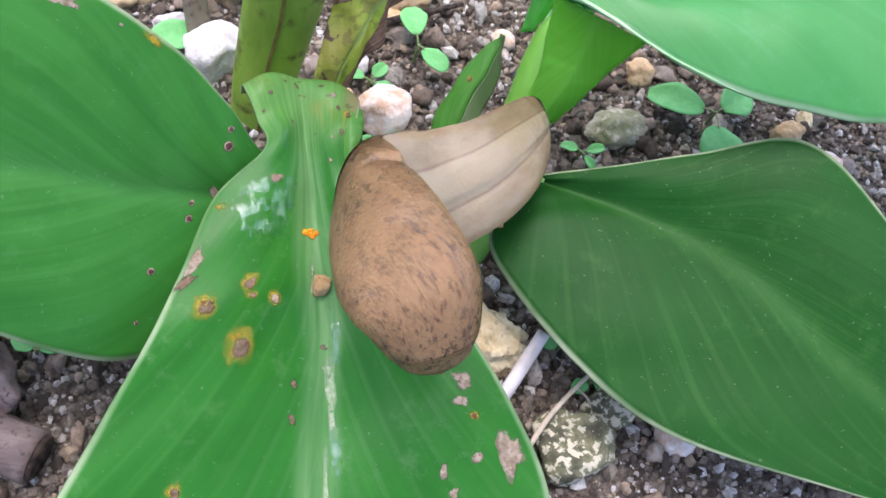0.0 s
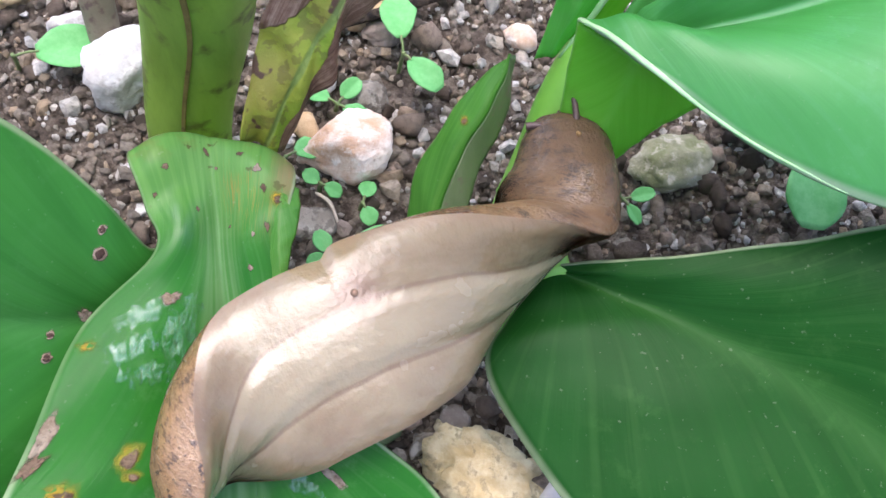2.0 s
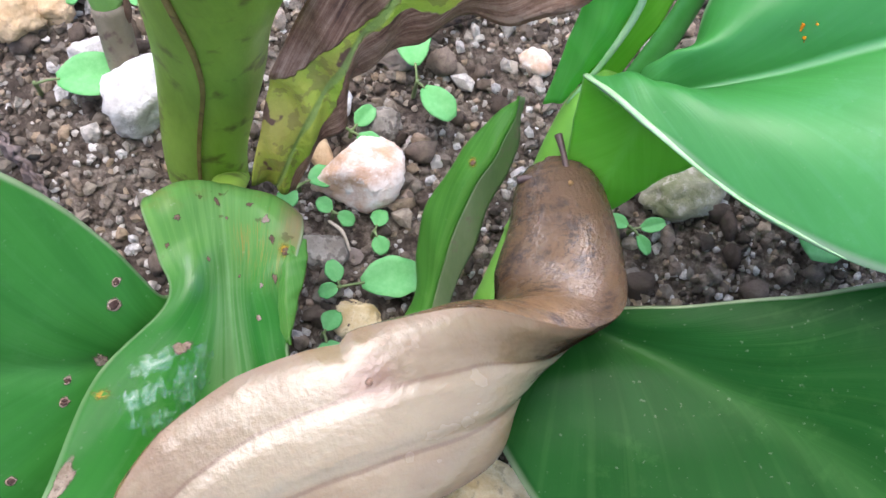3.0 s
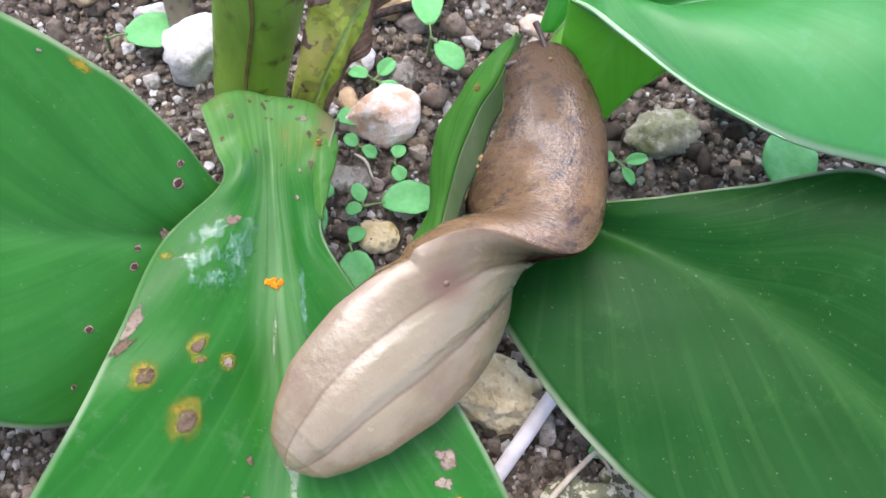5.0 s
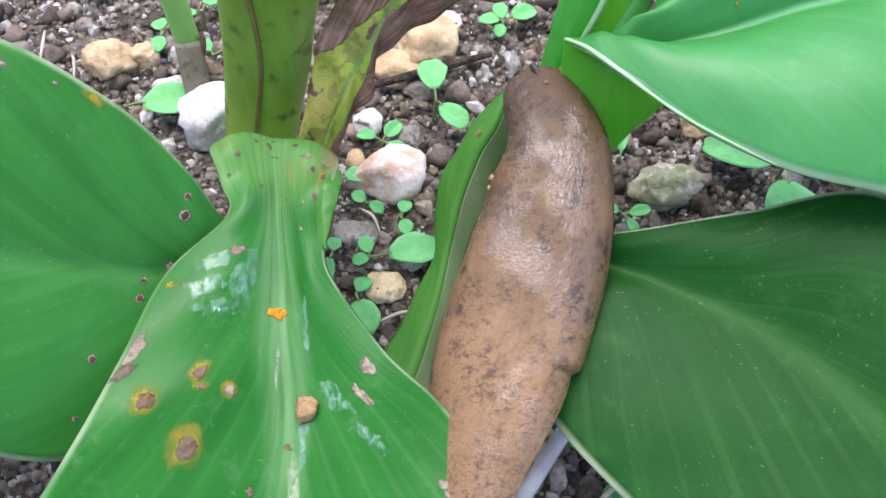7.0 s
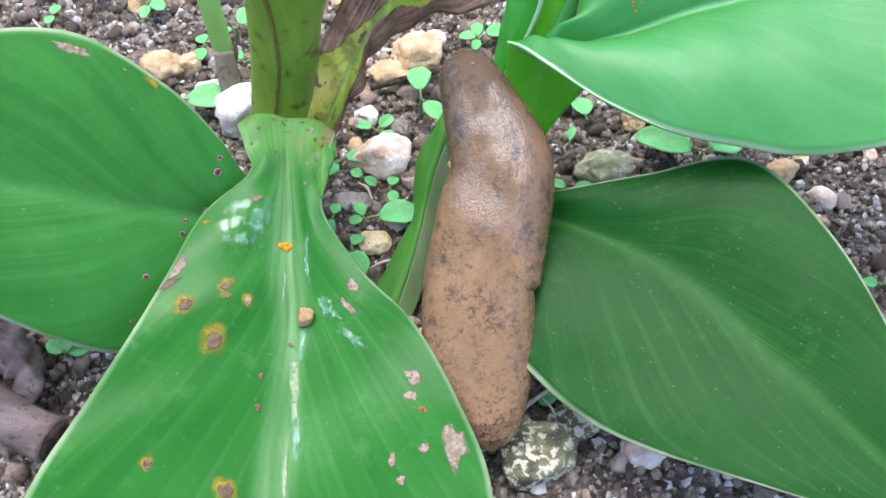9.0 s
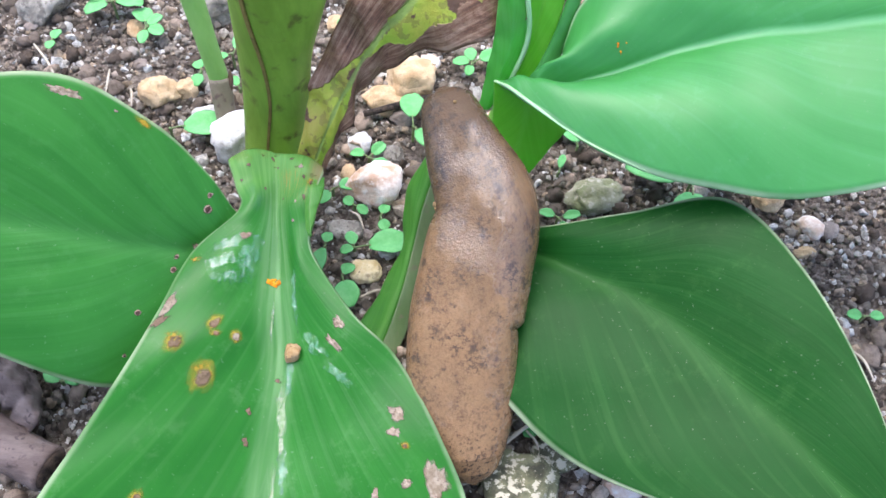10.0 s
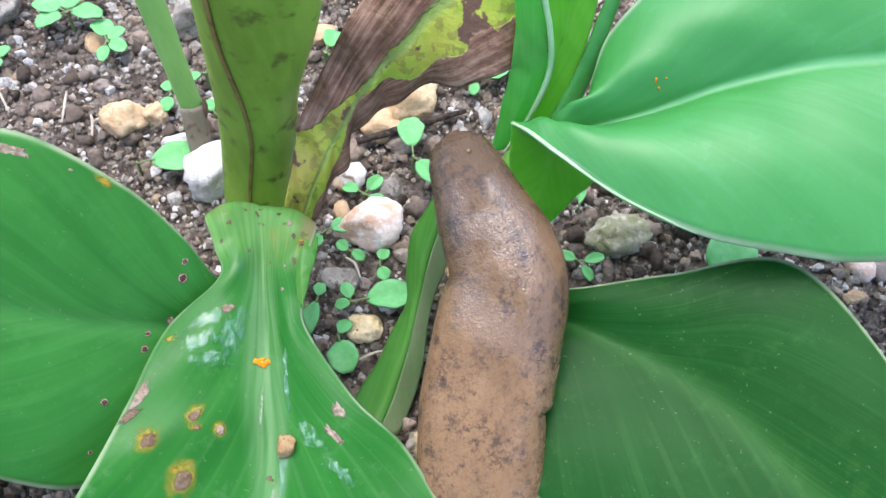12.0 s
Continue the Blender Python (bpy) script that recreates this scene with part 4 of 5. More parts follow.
def build_smooth_plant():
    plant = thing("canna_plant", "fresh green canna plant with a leaning stem and large smooth leaves", "plant", "canna plants", (-0.0134, 0.1243, 0))
    base = Matrix.Translation((0.0134, -0.1243, 0))

    def own(name, me, material, parent=plant, label=""):
        me.transform(base)
        return part(name, me, material, parent, label)

    own("stem", tube("stem", [(-0.7, 12.6, -0.8), (0.5, 14.3, 0.45), (1.3, 15.9, 2.0), (1.7, 16.7, 3.2), (1.85, 17.2, 4.0), (2.0, 17.5, 4.4)], [0.55, 0.6, 0.62, 0.66, 0.5, 0.2], 24, 0.85, 0.01), LEAF_BASE, label="bright green leaning stem")
    bract = Blade(
        [(-2.75, 11.9, 0.0), (-2.2, 12.83, 0.25), (-1.62, 13.7, 0.55), (-1.09, 14.7, 1.0), (-1.02, 15.48, 1.56), (-0.81, 16.22, 2.13), (-0.3, 16.87, 2.7), (0.26, 17.39, 3.04), (0.7, 17.7, 3.29)],
        [(-2.0, 11.5, 0.3), (-1.55, 12.48, 0.55), (-1.15, 13.5, 0.95), (-0.82, 14.59, 1.42), (-0.64, 15.34, 1.99), (-0.33, 16.06, 2.56), (0.08, 16.6, 2.99), (0.46, 17.16, 3.2), (0.72, 17.72, 3.3)],
        [(-1.2, 11.8, 0.2), (-0.8, 12.74, 0.45), (-0.6, 13.6, 0.85), (-0.4, 14.62, 1.3), (-0.05, 15.4, 1.8), (0.3, 16.16, 2.3), (0.62, 16.76, 2.6), (0.77, 17.27, 2.87), (0.76, 17.74, 3.22)], ns=50, nv=25, crease=0.02)
    row = (-0.12, 16.62, 0.09, 0.1, 0, "ring")
    wrap = own("bract", bract.mesh("bract", 0, 15, 0.05), SHEATH, label="green pointed bract with a greyish fold")
    me_before = set(bpy.data.meshes)
    lesions(bract, wrap, [row], 3)
    for me in set(bpy.data.meshes) - me_before:
        me.transform(base)
    own("bract_fold", bract.mesh("bract_fold", 15, 24, 0.05), BRACT_FOLD, wrap, "greyish green fold")
    right = Blade(
        [(1.2, 14.08, 2.81), (2.0, 13.98, 3.2), (2.95, 13.93, 3.6), (4.6, 13.93, 4.17), (6.75, 13.9, 4.78), (8.19, 12.05, 4.75), (9.26, 9.3, 4.34), (9.93, 5.73, 3.75)],
        [(1.17, 14.03, 2.74), (1.7, 13.75, 2.85), (2.6, 13.25, 3.1), (3.85, 12.47, 3.38), (5.26, 11.39, 3.53), (7.1, 9.18, 3.58), (8.54, 7.33, 3.59), (10.03, 5.59, 3.64)],
        [(1.1, 13.98, 2.75), (0.35, 13.2, 2.6), (-0.02, 12.5, 2.54), (0.45, 11.35, 2.53), (1.6, 9.65, 2.57), (3.3, 8.05, 2.7), (6.6, 6.6, 3.2), (9.83, 5.47, 3.68)], ns=90, nv=41, ripple=0.02, crease=0.03, bulge=0.2)
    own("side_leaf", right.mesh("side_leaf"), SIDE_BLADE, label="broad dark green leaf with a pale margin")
    own("leaf_stalk", tube("leaf_stalk", [(0.9, 15.8, 1.9), (1.1, 14.9, 2.4), (1.25, 13.9, 2.72)], [0.4, 0.36, 0.25], 12, 0.7), LEAF_BASE)
    upper = Blade(
        [(1.30, 16.86, 5.47), (1.62, 16.40, 5.80), (2.16, 15.75, 5.95), (3.29, 14.80, 5.86), (4.72, 14.03, 5.70), (6.34, 13.62, 5.62), (8.23, 13.36, 5.71), (10.83, 13.72, 6.25), (13.49, 15.10, 7.11)],
        [(1.91, 16.67, 5.39), (2.21, 16.63, 5.50), (2.56, 16.62, 5.53), (3.89, 16.77, 5.84), (5.52, 17.08, 6.32), (7.13, 17.28, 6.71), (8.72, 17.24, 7.03), (11.29, 17.20, 7.39), (13.66, 15.97, 7.46)],
        [(2.22, 16.73, 5.19), (2.39, 16.90, 5.33), (2.84, 17.18, 5.59), (3.05, 17.80, 5.94), (3.43, 18.52, 6.40), (4.57, 19.31, 7.15), (6.58, 19.92, 7.72), (10.32, 19.37, 8.15), (13.61, 16.48, 7.54)], ns=90, nv=41, ripple=0.03, crease=0.1, bulge=0.55)
    top_leaf = own("upper_leaf", upper.mesh("upper_leaf"), YOUNG_BLADE, label="large smooth bright green leaf, folded at its base")
    own("leaf_rim", tube("leaf_rim", [(1.30, 16.86, 5.47), (1.62, 16.40, 5.80), (2.16, 15.75, 5.95), (3.29, 14.80, 5.86), (4.72, 14.03, 5.70)], [0.03, 0.05, 0.05, 0.03, 0.012], 8, 0.8), PALE_RIM, top_leaf, "thick pale rim of the folded leaf")
    for row in [(4.2, 17.2, 0.035, 0.035, 0, "rust"), (4.4, 17.22, 0.03, 0.03, 0, "rust"), (4.28, 17.1, 0.035, 0.035, 0, "rust")]:
        me_before = set(bpy.data.meshes)
        lesions(upper, top_leaf, [row], row[0])
        for me in set(bpy.data.meshes) - me_before:
            me.transform(base)
    skirt = Blade(
        [(1.3, 16.86, 5.42), (1.3, 16.6, 4.5), (1.28, 16.2, 3.7), (1.0, 15.8, 2.6)],
        [(2.1, 16.2, 5.5), (2.0, 16.0, 4.4), (1.8, 15.75, 3.7), (1.35, 15.5, 2.6)],
        [(3.15, 15.6, 5.4), (2.75, 15.8, 4.2), (2.4, 15.75, 3.4), (1.9, 15.65, 2.5)], ns=30, nv=21, ripple=0.01, crease=0)
    leaf_base = own("leaf_base", skirt.mesh("leaf_base", thick=0.03), INNER_BLADE, label="bright green clasping leaf base")
    rolled = Blade(
        [(0.95, 17.2, 3.9), (1.1, 17.55, 4.7), (1.25, 17.85, 5.5), (1.35, 18.1, 6.4), (1.3, 18.5, 7.6), (1.0, 19.0, 9.2)],
        [(1.15, 17.15, 4.0), (1.45, 17.45, 4.9), (1.7, 17.75, 5.7), (1.75, 18.05, 6.6), (1.6, 18.45, 7.8), (1.3, 18.9, 9.4)],
        [(1.3, 17.2, 4.0), (1.8, 17.6, 4.9), (2.1, 17.95, 5.8), (2.05, 18.25, 6.7), (1.75, 18.65, 7.9), (1.35, 19.2, 9.5)], ns=40, nv=25, crease=0.0)
    rolled_leaf = own("rolled_leaf", rolled.mesh("rolled_leaf", thick=0.05), ROLLED_BLADE, label="half-unrolled young green leaf with a pale rim")
    own("leaf_rim", tube("leaf_rim", [(1.32, 17.14, 4.02), (1.83, 17.54, 4.95), (2.13, 17.89, 5.85), (2.08, 18.19, 6.75), (1.78, 18.59, 7.95), (1.38, 19.14, 9.55)], [0.03, 0.06, 0.065, 0.065, 0.06, 0.03], 8, 0.8), PALE_RIM, rolled_leaf, "pale rim of the rolled leaf")
    inner = Blade(
        [(1.35, 17.4, 4.1), (1.75, 18.0, 5.0), (1.95, 18.5, 6.0), (2.0, 19.0, 7.2), (2.0, 19.6, 9.0)],
        [(1.7, 17.45, 4.2), (2.2, 18.1, 5.2), (2.5, 18.7, 6.3), (2.6, 19.25, 7.5), (2.6, 19.9, 9.2)],
        [(2.1, 17.5, 4.2), (2.65, 18.05, 5.2), (3.0, 18.6, 6.2), (3.15, 19.1, 7.4), (3.2, 19.7, 9.0)], ns=40, nv=25, crease=0.05)
    inner_leaf = own("inner_leaf", inner.mesh("inner_leaf", thick=0.05), INNER_BLADE, label="yellow-green upright inner leaf")
    leaf_spike = own("leaf_spike", tube("leaf_spike", [(2.3, 17.3, 4.3), (2.92, 18.05, 5.55), (3.4, 18.85, 6.9), (4.1, 19.8, 8.6)], [0.26, 0.2, 0.16, 0.05], 12, 0.5), SPIKE, label="dark green furled leaf spike")
    CROWN.extend((top_leaf, leaf_base, rolled_leaf, inner_leaf, leaf_spike))
    return plant


def build_young_shoot():
    x, y = -6.5, 19.3
    ob = thing("canna_shoot", "slim young green canna shoot with a mauve-grey base", "shoot", at=(x * CM, y * CM, 0))
    part("shoot_base", tube("shoot_base", [(0, -0.1, -0.5), (-0.03, 0.3, 0.6), (-0.12, 0.95, 1.6)], [0.3, 0.31, 0.33], 16, 1, 0.02), SHOOT_BASE, ob, "mauve-grey sheathed base")
    part("shoot_stem", tube("shoot_stem", [(-0.12, 0.92, 1.5), (-0.3, 1.3, 2.8), (-0.5, 1.75, 4.1), (-0.85, 2.4, 6.4)], [0.29, 0.3, 0.33, 0.36], 16, 1, 0.02), SHOOT, ob, "fresh green stalk")
    part("node_scale", tube("node_scale", [(0.12, 0.75, 1.3), (0.22, 0.88, 1.6), (0.24, 1.0, 1.85)], [0.12, 0.09, 0.03], 8), DEAD, ob, "dry brown scale at the joint")


# ---- litter and crumbs ----


def build_litter(name, label, points, radii, material, category, hollow=0.0):
    x, y = points[0][:2]
    ob = part(name, tube(name, points, radii, 10, 0.8, 0.04, 5), material)
    ob.data.transform(Matrix.Translation((-x * CM, -y * CM, 0)))
    ob.location = (x * CM, y * CM, 0)
    return tagged(ob, label, category)


def build_dry_sheath(name, label, rails, seed):
    blade = Blade(*rails, ns=24, nv=15, ripple=0.08, crease=0.02)
    x, y = rails[1][0][:2]
    me = blade.mesh(name, thick=0.08)
    me.transform(Matrix.Translation((-x * CM, -y * CM, 0)))
    ob = part(name, me, LITTER)
    ob.location = (x * CM, y * CM, 0)
    return tagged(ob, label, "dead leaf")


# ---- the slug ----
SEGMENTS, BODY, HALF_WIDTH, HALF_HEIGHT = 420, 9.9, 1.36, 0.66


def girth(u):
    """The body's relative width along it, 0 at the head, 1 at the tail."""
    return float(np.interp(u, (0, 0.005, 0.013, 0.028, 0.055, 0.1, 0.17, 0.26, 0.4, 0.6, 0.75, 0.86, 0.93, 0.97, 0.985, 0.995, 1), (0.05, 0.2, 0.33, 0.44, 0.53, 0.6, 0.72, 0.85, 0.97, 1, 0.96, 0.82, 0.62, 0.45, 0.32, 0.18, 0.04)))


def slug_section(u):
    """Half the outline of a slice: rows of (width, height) over the back, then under the sole."""
    g = girth(u)
    w, h = HALF_WIDTH * g, HALF_HEIGHT * (0.35 + 0.65 * g) * min(1.0, g * 1.6)
    back = [(w * math.copysign(abs(math.cos(a)) ** 0.8, math.cos(a)), 1.35 * h * math.sin(a) ** 0.9 - 0.25 * h) for a in np.linspace(0.0, math.pi, 23)]
    sole = []
    # a fold in the brim of one flank
    fold = 0.1 * math.exp(-(u - 0.605) / 0.05) if u > 0.605 else 0.1 * math.exp(-((u - 0.605) / 0.014) ** 2)

    def tucked(f):
        k = min(max((f - 0.45) / 0.55, 0.0), 1.0)
        return 1 - fold * k * k * (3 - 2 * k)

    back = [(y * tucked(y / w), z) for y, z in back]
    for v in np.linspace(-1, 1, 25):
        foot = 0.09 * h * (math.exp(-(abs(v) / 0.3) ** 6)) - (0.1 if v < 0 else 0.03) * h * math.exp(-((abs(v) - 0.36) / 0.05) ** 2)
        sole.append((w * v * tucked(v), -0.25 * h - 0.5 * h * (1 - v * v) ** 0.6 - foot))
    return back, sole


def slug_slice(name, which, s, half, skin):
    """One rigid slice: a skin band that overlaps its neighbours, over a slimmer core that reaches under them."""
    verts, faces, body, across = [], [], [], []
    for reach, scale in ((half, skin), (half * 2.5, skin - 0.014)):
        first = len(verts)
        for k in (-1.0, 0.0, 1.0):
            at = s + k * reach
            line = slug_section(min(max(at / BODY, 0.002), 1.0))[which]
            n = len(line)
            width = max(abs(y) for y, z in line)
            for y, z in line:
                verts.append((k * reach * CM, y * scale * CM, z * scale * CM))
                body.append((at * CM, y * CM, z * CM))
                across.append(y / width)
        for r in range(2):
            for j in range(n - 1):
                q = tuple(first + x for x in (r * n + j, r * n + j + 1, (r + 1) * n + j + 1, (r + 1) * n + j))
                faces.append(q if which == 0 else q[::-1])
    me = mesh_of(name, verts, faces)
    data = me.attributes.new("body", "FLOAT_VECTOR", "POINT")
    data.data.foreach_set("vector", np.array(body, dtype=np.float32).ravel())
    data = me.attributes.new("across", "FLOAT", "POINT")
    data.data.foreach_set("value", np.array(across, dtype=np.float32))
    return me


def build_slug():
    slug = thing("slug", "large brown speckled leatherleaf slug with a cream sole, on the leaves", "slug")
    pieces = []
    half = BODY / SEGMENTS * 0.72
    for i in range(SEGMENTS):
        s = (i + 0.5) / SEGMENTS * BODY
        skin = 1.0 - 0.0025 * (i % 2)
        mantle = part("mantle_segment", slug_slice("mantle_segment", 0, s, half, skin), MANTLE, slug)
        part("sole_segment", slug_slice("sole_segment", 1, s, half, skin), SOLE, mantle, "cream sole with two grooves")
        pieces.append((mantle, s))
    at_pore = min(pieces, key=lambda q: abs(q[1] - 0.585 * BODY))[0]
    ring = tube("pore", [(0, 0.62, -0.47), (0, 0.62, -0.42), (0, 0.62, -0.38)], [0.05, 0.055, 0.03], 14)
    part("pore", ring, GROOVE, at_pore, "small brown pore")
    for u, side, size, name, label in ((0.27, -1, 0.17, "crumb", "small tan crumb stuck to the skin"), (0.29, -1, 0.11, "crumb", "small tan crumb stuck to the skin"), (0.06, 0.1, 0.1, "droplet", "small pale drop on the head")):
        s = u * BODY
        mantle = min(pieces, key=lambda q: abs(q[1] - s))[0]
        back = slug_section(u)[0]
        y, z = back[21] if side < 0 else back[10]
        bit = rock_mesh(name, (size, size, size * 0.8), int(u * 100), 2)
        bit.transform(Matrix.Translation((0, y * CM, (z + 0.02) * CM)))
        part(name, bit, DROPPING, mantle, label)
    head = pieces[int(0.054 * SEGMENTS)][0]
    stalks = []
    for bend, thick in (([(0.15, 0.08, 0.1), (-0.2, 0.14, 0.24), (-0.5, 0.12, 0.3), (-0.8, 0.08, 0.32)], (0.1, 0.062, 0.05, 0.068)),
                        ([(0.15, -0.14, 0.08), (-0.1, -0.3, 0.2), (-0.16, -0.46, 0.24), (-0.15, -0.64, 0.22)], (0.09, 0.062, 0.055, 0.068))):
        stalk = part("eye_stalk", tube("eye_stalk", bend, thick, 12), EYESTALK, head, "dark retractable eye stalk")
        stalks.append(stalk)
    return slug, pieces, stalks


POSES = []


def slug_pose(t, rows):
    """The body's line at a time, from head to tail in cm, with the way its back faces."""
    POSES.append((t, rows))


def move_slug(pieces):
    keyed = {i: [] for i in range(len(pieces))}
    rows_at = []
    for (t0, a), (t1, b) in zip(POSES, POSES[1:]):
        # in the long pauses between poses the body's line glides from one to the next
        rows_at.append((t0, a))
        steps = int((t1 - t0) / 0.5 - 0.01)
        for k in range(1, steps + 1):
            f = k / (steps + 1)
            f = f * f * (3 - 2 * f)
            rows_at.append((t0 + (t1 - t0) * k / (steps + 1), np.array(a) * (1 - f) + np.array(b) * f))
    rows_at += [POSES[-1], (12.0, POSES[-1][1])]
    for t, rows in rows_at:
        line, length = even(rows, 241)
        tangent = np.gradient(line[:, :3], axis=0)
        k = np.hanning(19) / np.hanning(19).sum()
        line[:, 3:6] = np.stack([np.convolve(np.pad(line[:, j], 9, "edge"), k, "valid") for j in (3, 4, 5)], 1)
        tangent = np.stack([np.convolve(np.pad(tangent[:, j], 9, "edge"), k, "valid") for j in range(3)], 1)
        for i, (ob, s) in enumerate(pieces):
            f = s / BODY * 240
            j = int(f)
            p = line[j, :3] + (line[min(j + 1, 240), :3] - line[j, :3]) * (f - j)
            k2 = min(j + 1, 240)
            x = tangent[j] + (tangent[k2] - tangent[j]) * (f - j)
            x = x / np.linalg.norm(x)
            n = line[j, 3:6] + (line[k2, 3:6] - line[j, 3:6]) * (f - j)
            z = n - x * (n @ x)
            z /= np.linalg.norm(z)
            y = np.cross(z, x)
            m = Matrix(((x[0], y[0], z[0], p[0] * CM), (x[1], y[1], z[1], p[1] * CM), (x[2], y[2], z[2], p[2] * CM), (0, 0, 0, 1)))
            keyed[i].append((t, m))
    for i, (ob, s) in enumerate(pieces):
        walk(ob, keyed[i])


# ---- put the place together ----
build_ground()
build_gravel()
build_clods()
spotted_plant = build_spotted_plant()
smooth_plant = build_smooth_plant()
build_young_shoot()
slug, slug_pieces, eye_stalks = build_slug()

build_stone(-1.97, 17.35, (2.0, 1.55, 1.2), STONE_PINK, "rounded pinkish white limestone lump half in the soil", 11, 10, sharp=0.3)
build_stone(-6.15, 18.95, (2.1, 1.6, 1.4), STONE_WHITE, "bright white rough limestone at the stem's foot", 12, 25, sharp=0.45, tilt=32)
build_stone(-1.0, 21.35, (1.9, 1.5, 1.1), STONE_ORANGE, "pale ochre rounded stone", 13, 20)
build_stone(-1.7, 20.6, (1.6, 1.1, 0.8), STONE_ORANGE, "small pale ochre stone", 14, -10)
build_stone(-8.75, 20.6, (1.4, 1.15, 1.0), STONE_ORANGE, "rounded tan stone on the soil", 15)
build_stone(-8.0, 20.85, (0.8, 0.8, 0.7), STONE_ORANGE, "rounded tan stone with a broken face", 16, 40)
build_stone(4.5, 16.95, (1.75, 1.15, 0.85), STONE_MOSS, "greenish mossy stone on the soil", 17, 15)
build_stone(1.9, 8.4, (2.0, 1.9, 1.2), STONE_LICHEN, "lichen-grey rough stone on the soil", 18)
build_stone(3.1, 9.4, (1.6, 1.3, 1.0), STONE_LICHEN, "grey-green rough stone on the soil", 19, 30)
build_stone(0.35, 11.0, (2.5, 1.5, 1.1), STONE_YELLOW, "cream yellow rough stone", 20, -30, sharp=1.3)
build_stone(-2.1, 14.5, (0.9, 0.9, 0.6), STONE_YELLOW, "small yellowish stone on the soil", 21)
build_stone(4.6, 8.6, (1.1, 1.0, 0.7), STONE_PINK, "small pinkish stone on the soil", 22)
build_stone(-1.2, 20.0, (0.9, 0.7, 0.5), STONE_GREY, "small mauve-grey stone on the soil", 23)
build_stone(5.5, 18.9, (0.9, 0.9, 0.7), STONE_ORANGE, "small ochre stone on the soil", 24)
build_stone(10.25, 15.15, (0.65, 0.4, 0.35), STONE_ORANGE, "small orange stone on the soil", 25)
build_stone(-13.2, 24.6, (1.7, 2.3, 1.4), STONE_PALE, "pale grey rough stone", 26)
build_stone(-7.25, 24.6, (2.1, 1.7, 1.3), STONE_PALE, "large pale rough stone behind the shoot", 28, 40)
build_stone(-1.6, 18.45, (0.95, 0.8, 0.6), STONE_PALE, "small pale crusted stone on the soil", 29, 15)
build_stone(-2.75, 15.9, (1.1, 0.75, 0.5), STONE_PALE, "flat pale grey stone on the soil", 30, -20)
build_stone(-1.5, 15.1, (0.5, 0.45, 0.35), STONE_WHITE, "small white stone on the soil", 31)
build_stone(10.3, 17.5, (0.6, 0.7, 0.5), STONE_YELLOW, "small cream stone on the soil", 32)
build_stone(9.6, 16.9, (1.1, 0.8, 0.6), STONE_ORANGE, "flat ochre stone on the soil", 33)
build_stone(-7.2, 19.9, (1.0, 0.8, 0.6), STONE_WHITE, "small white stone on the soil", 27)
grit = random.Random(5)
for n in range(70):
    x, y = grit.uniform(-15, 15), grit.uniform(6, 27)
    size = grit.uniform(0.4, 0.95)
    mat, label = grit.choice([(STONE_GREY, "small grey-brown pebble on the soil"), (STONE_GREY, "small grey-brown pebble on the soil"), (STONE_PINK, "small pinkish pebble on the soil"), (STONE_ORANGE, "small ochre pebble on the soil"), (STONE_WHITE, "small white pebble on the soil")])
    build_stone(x, y, (size, size * grit.uniform(0.7, 1), size * grit.uniform(0.5, 0.8)), mat, label, 100 + n, grit.uniform(0, 180), name="pebble", detail=3)

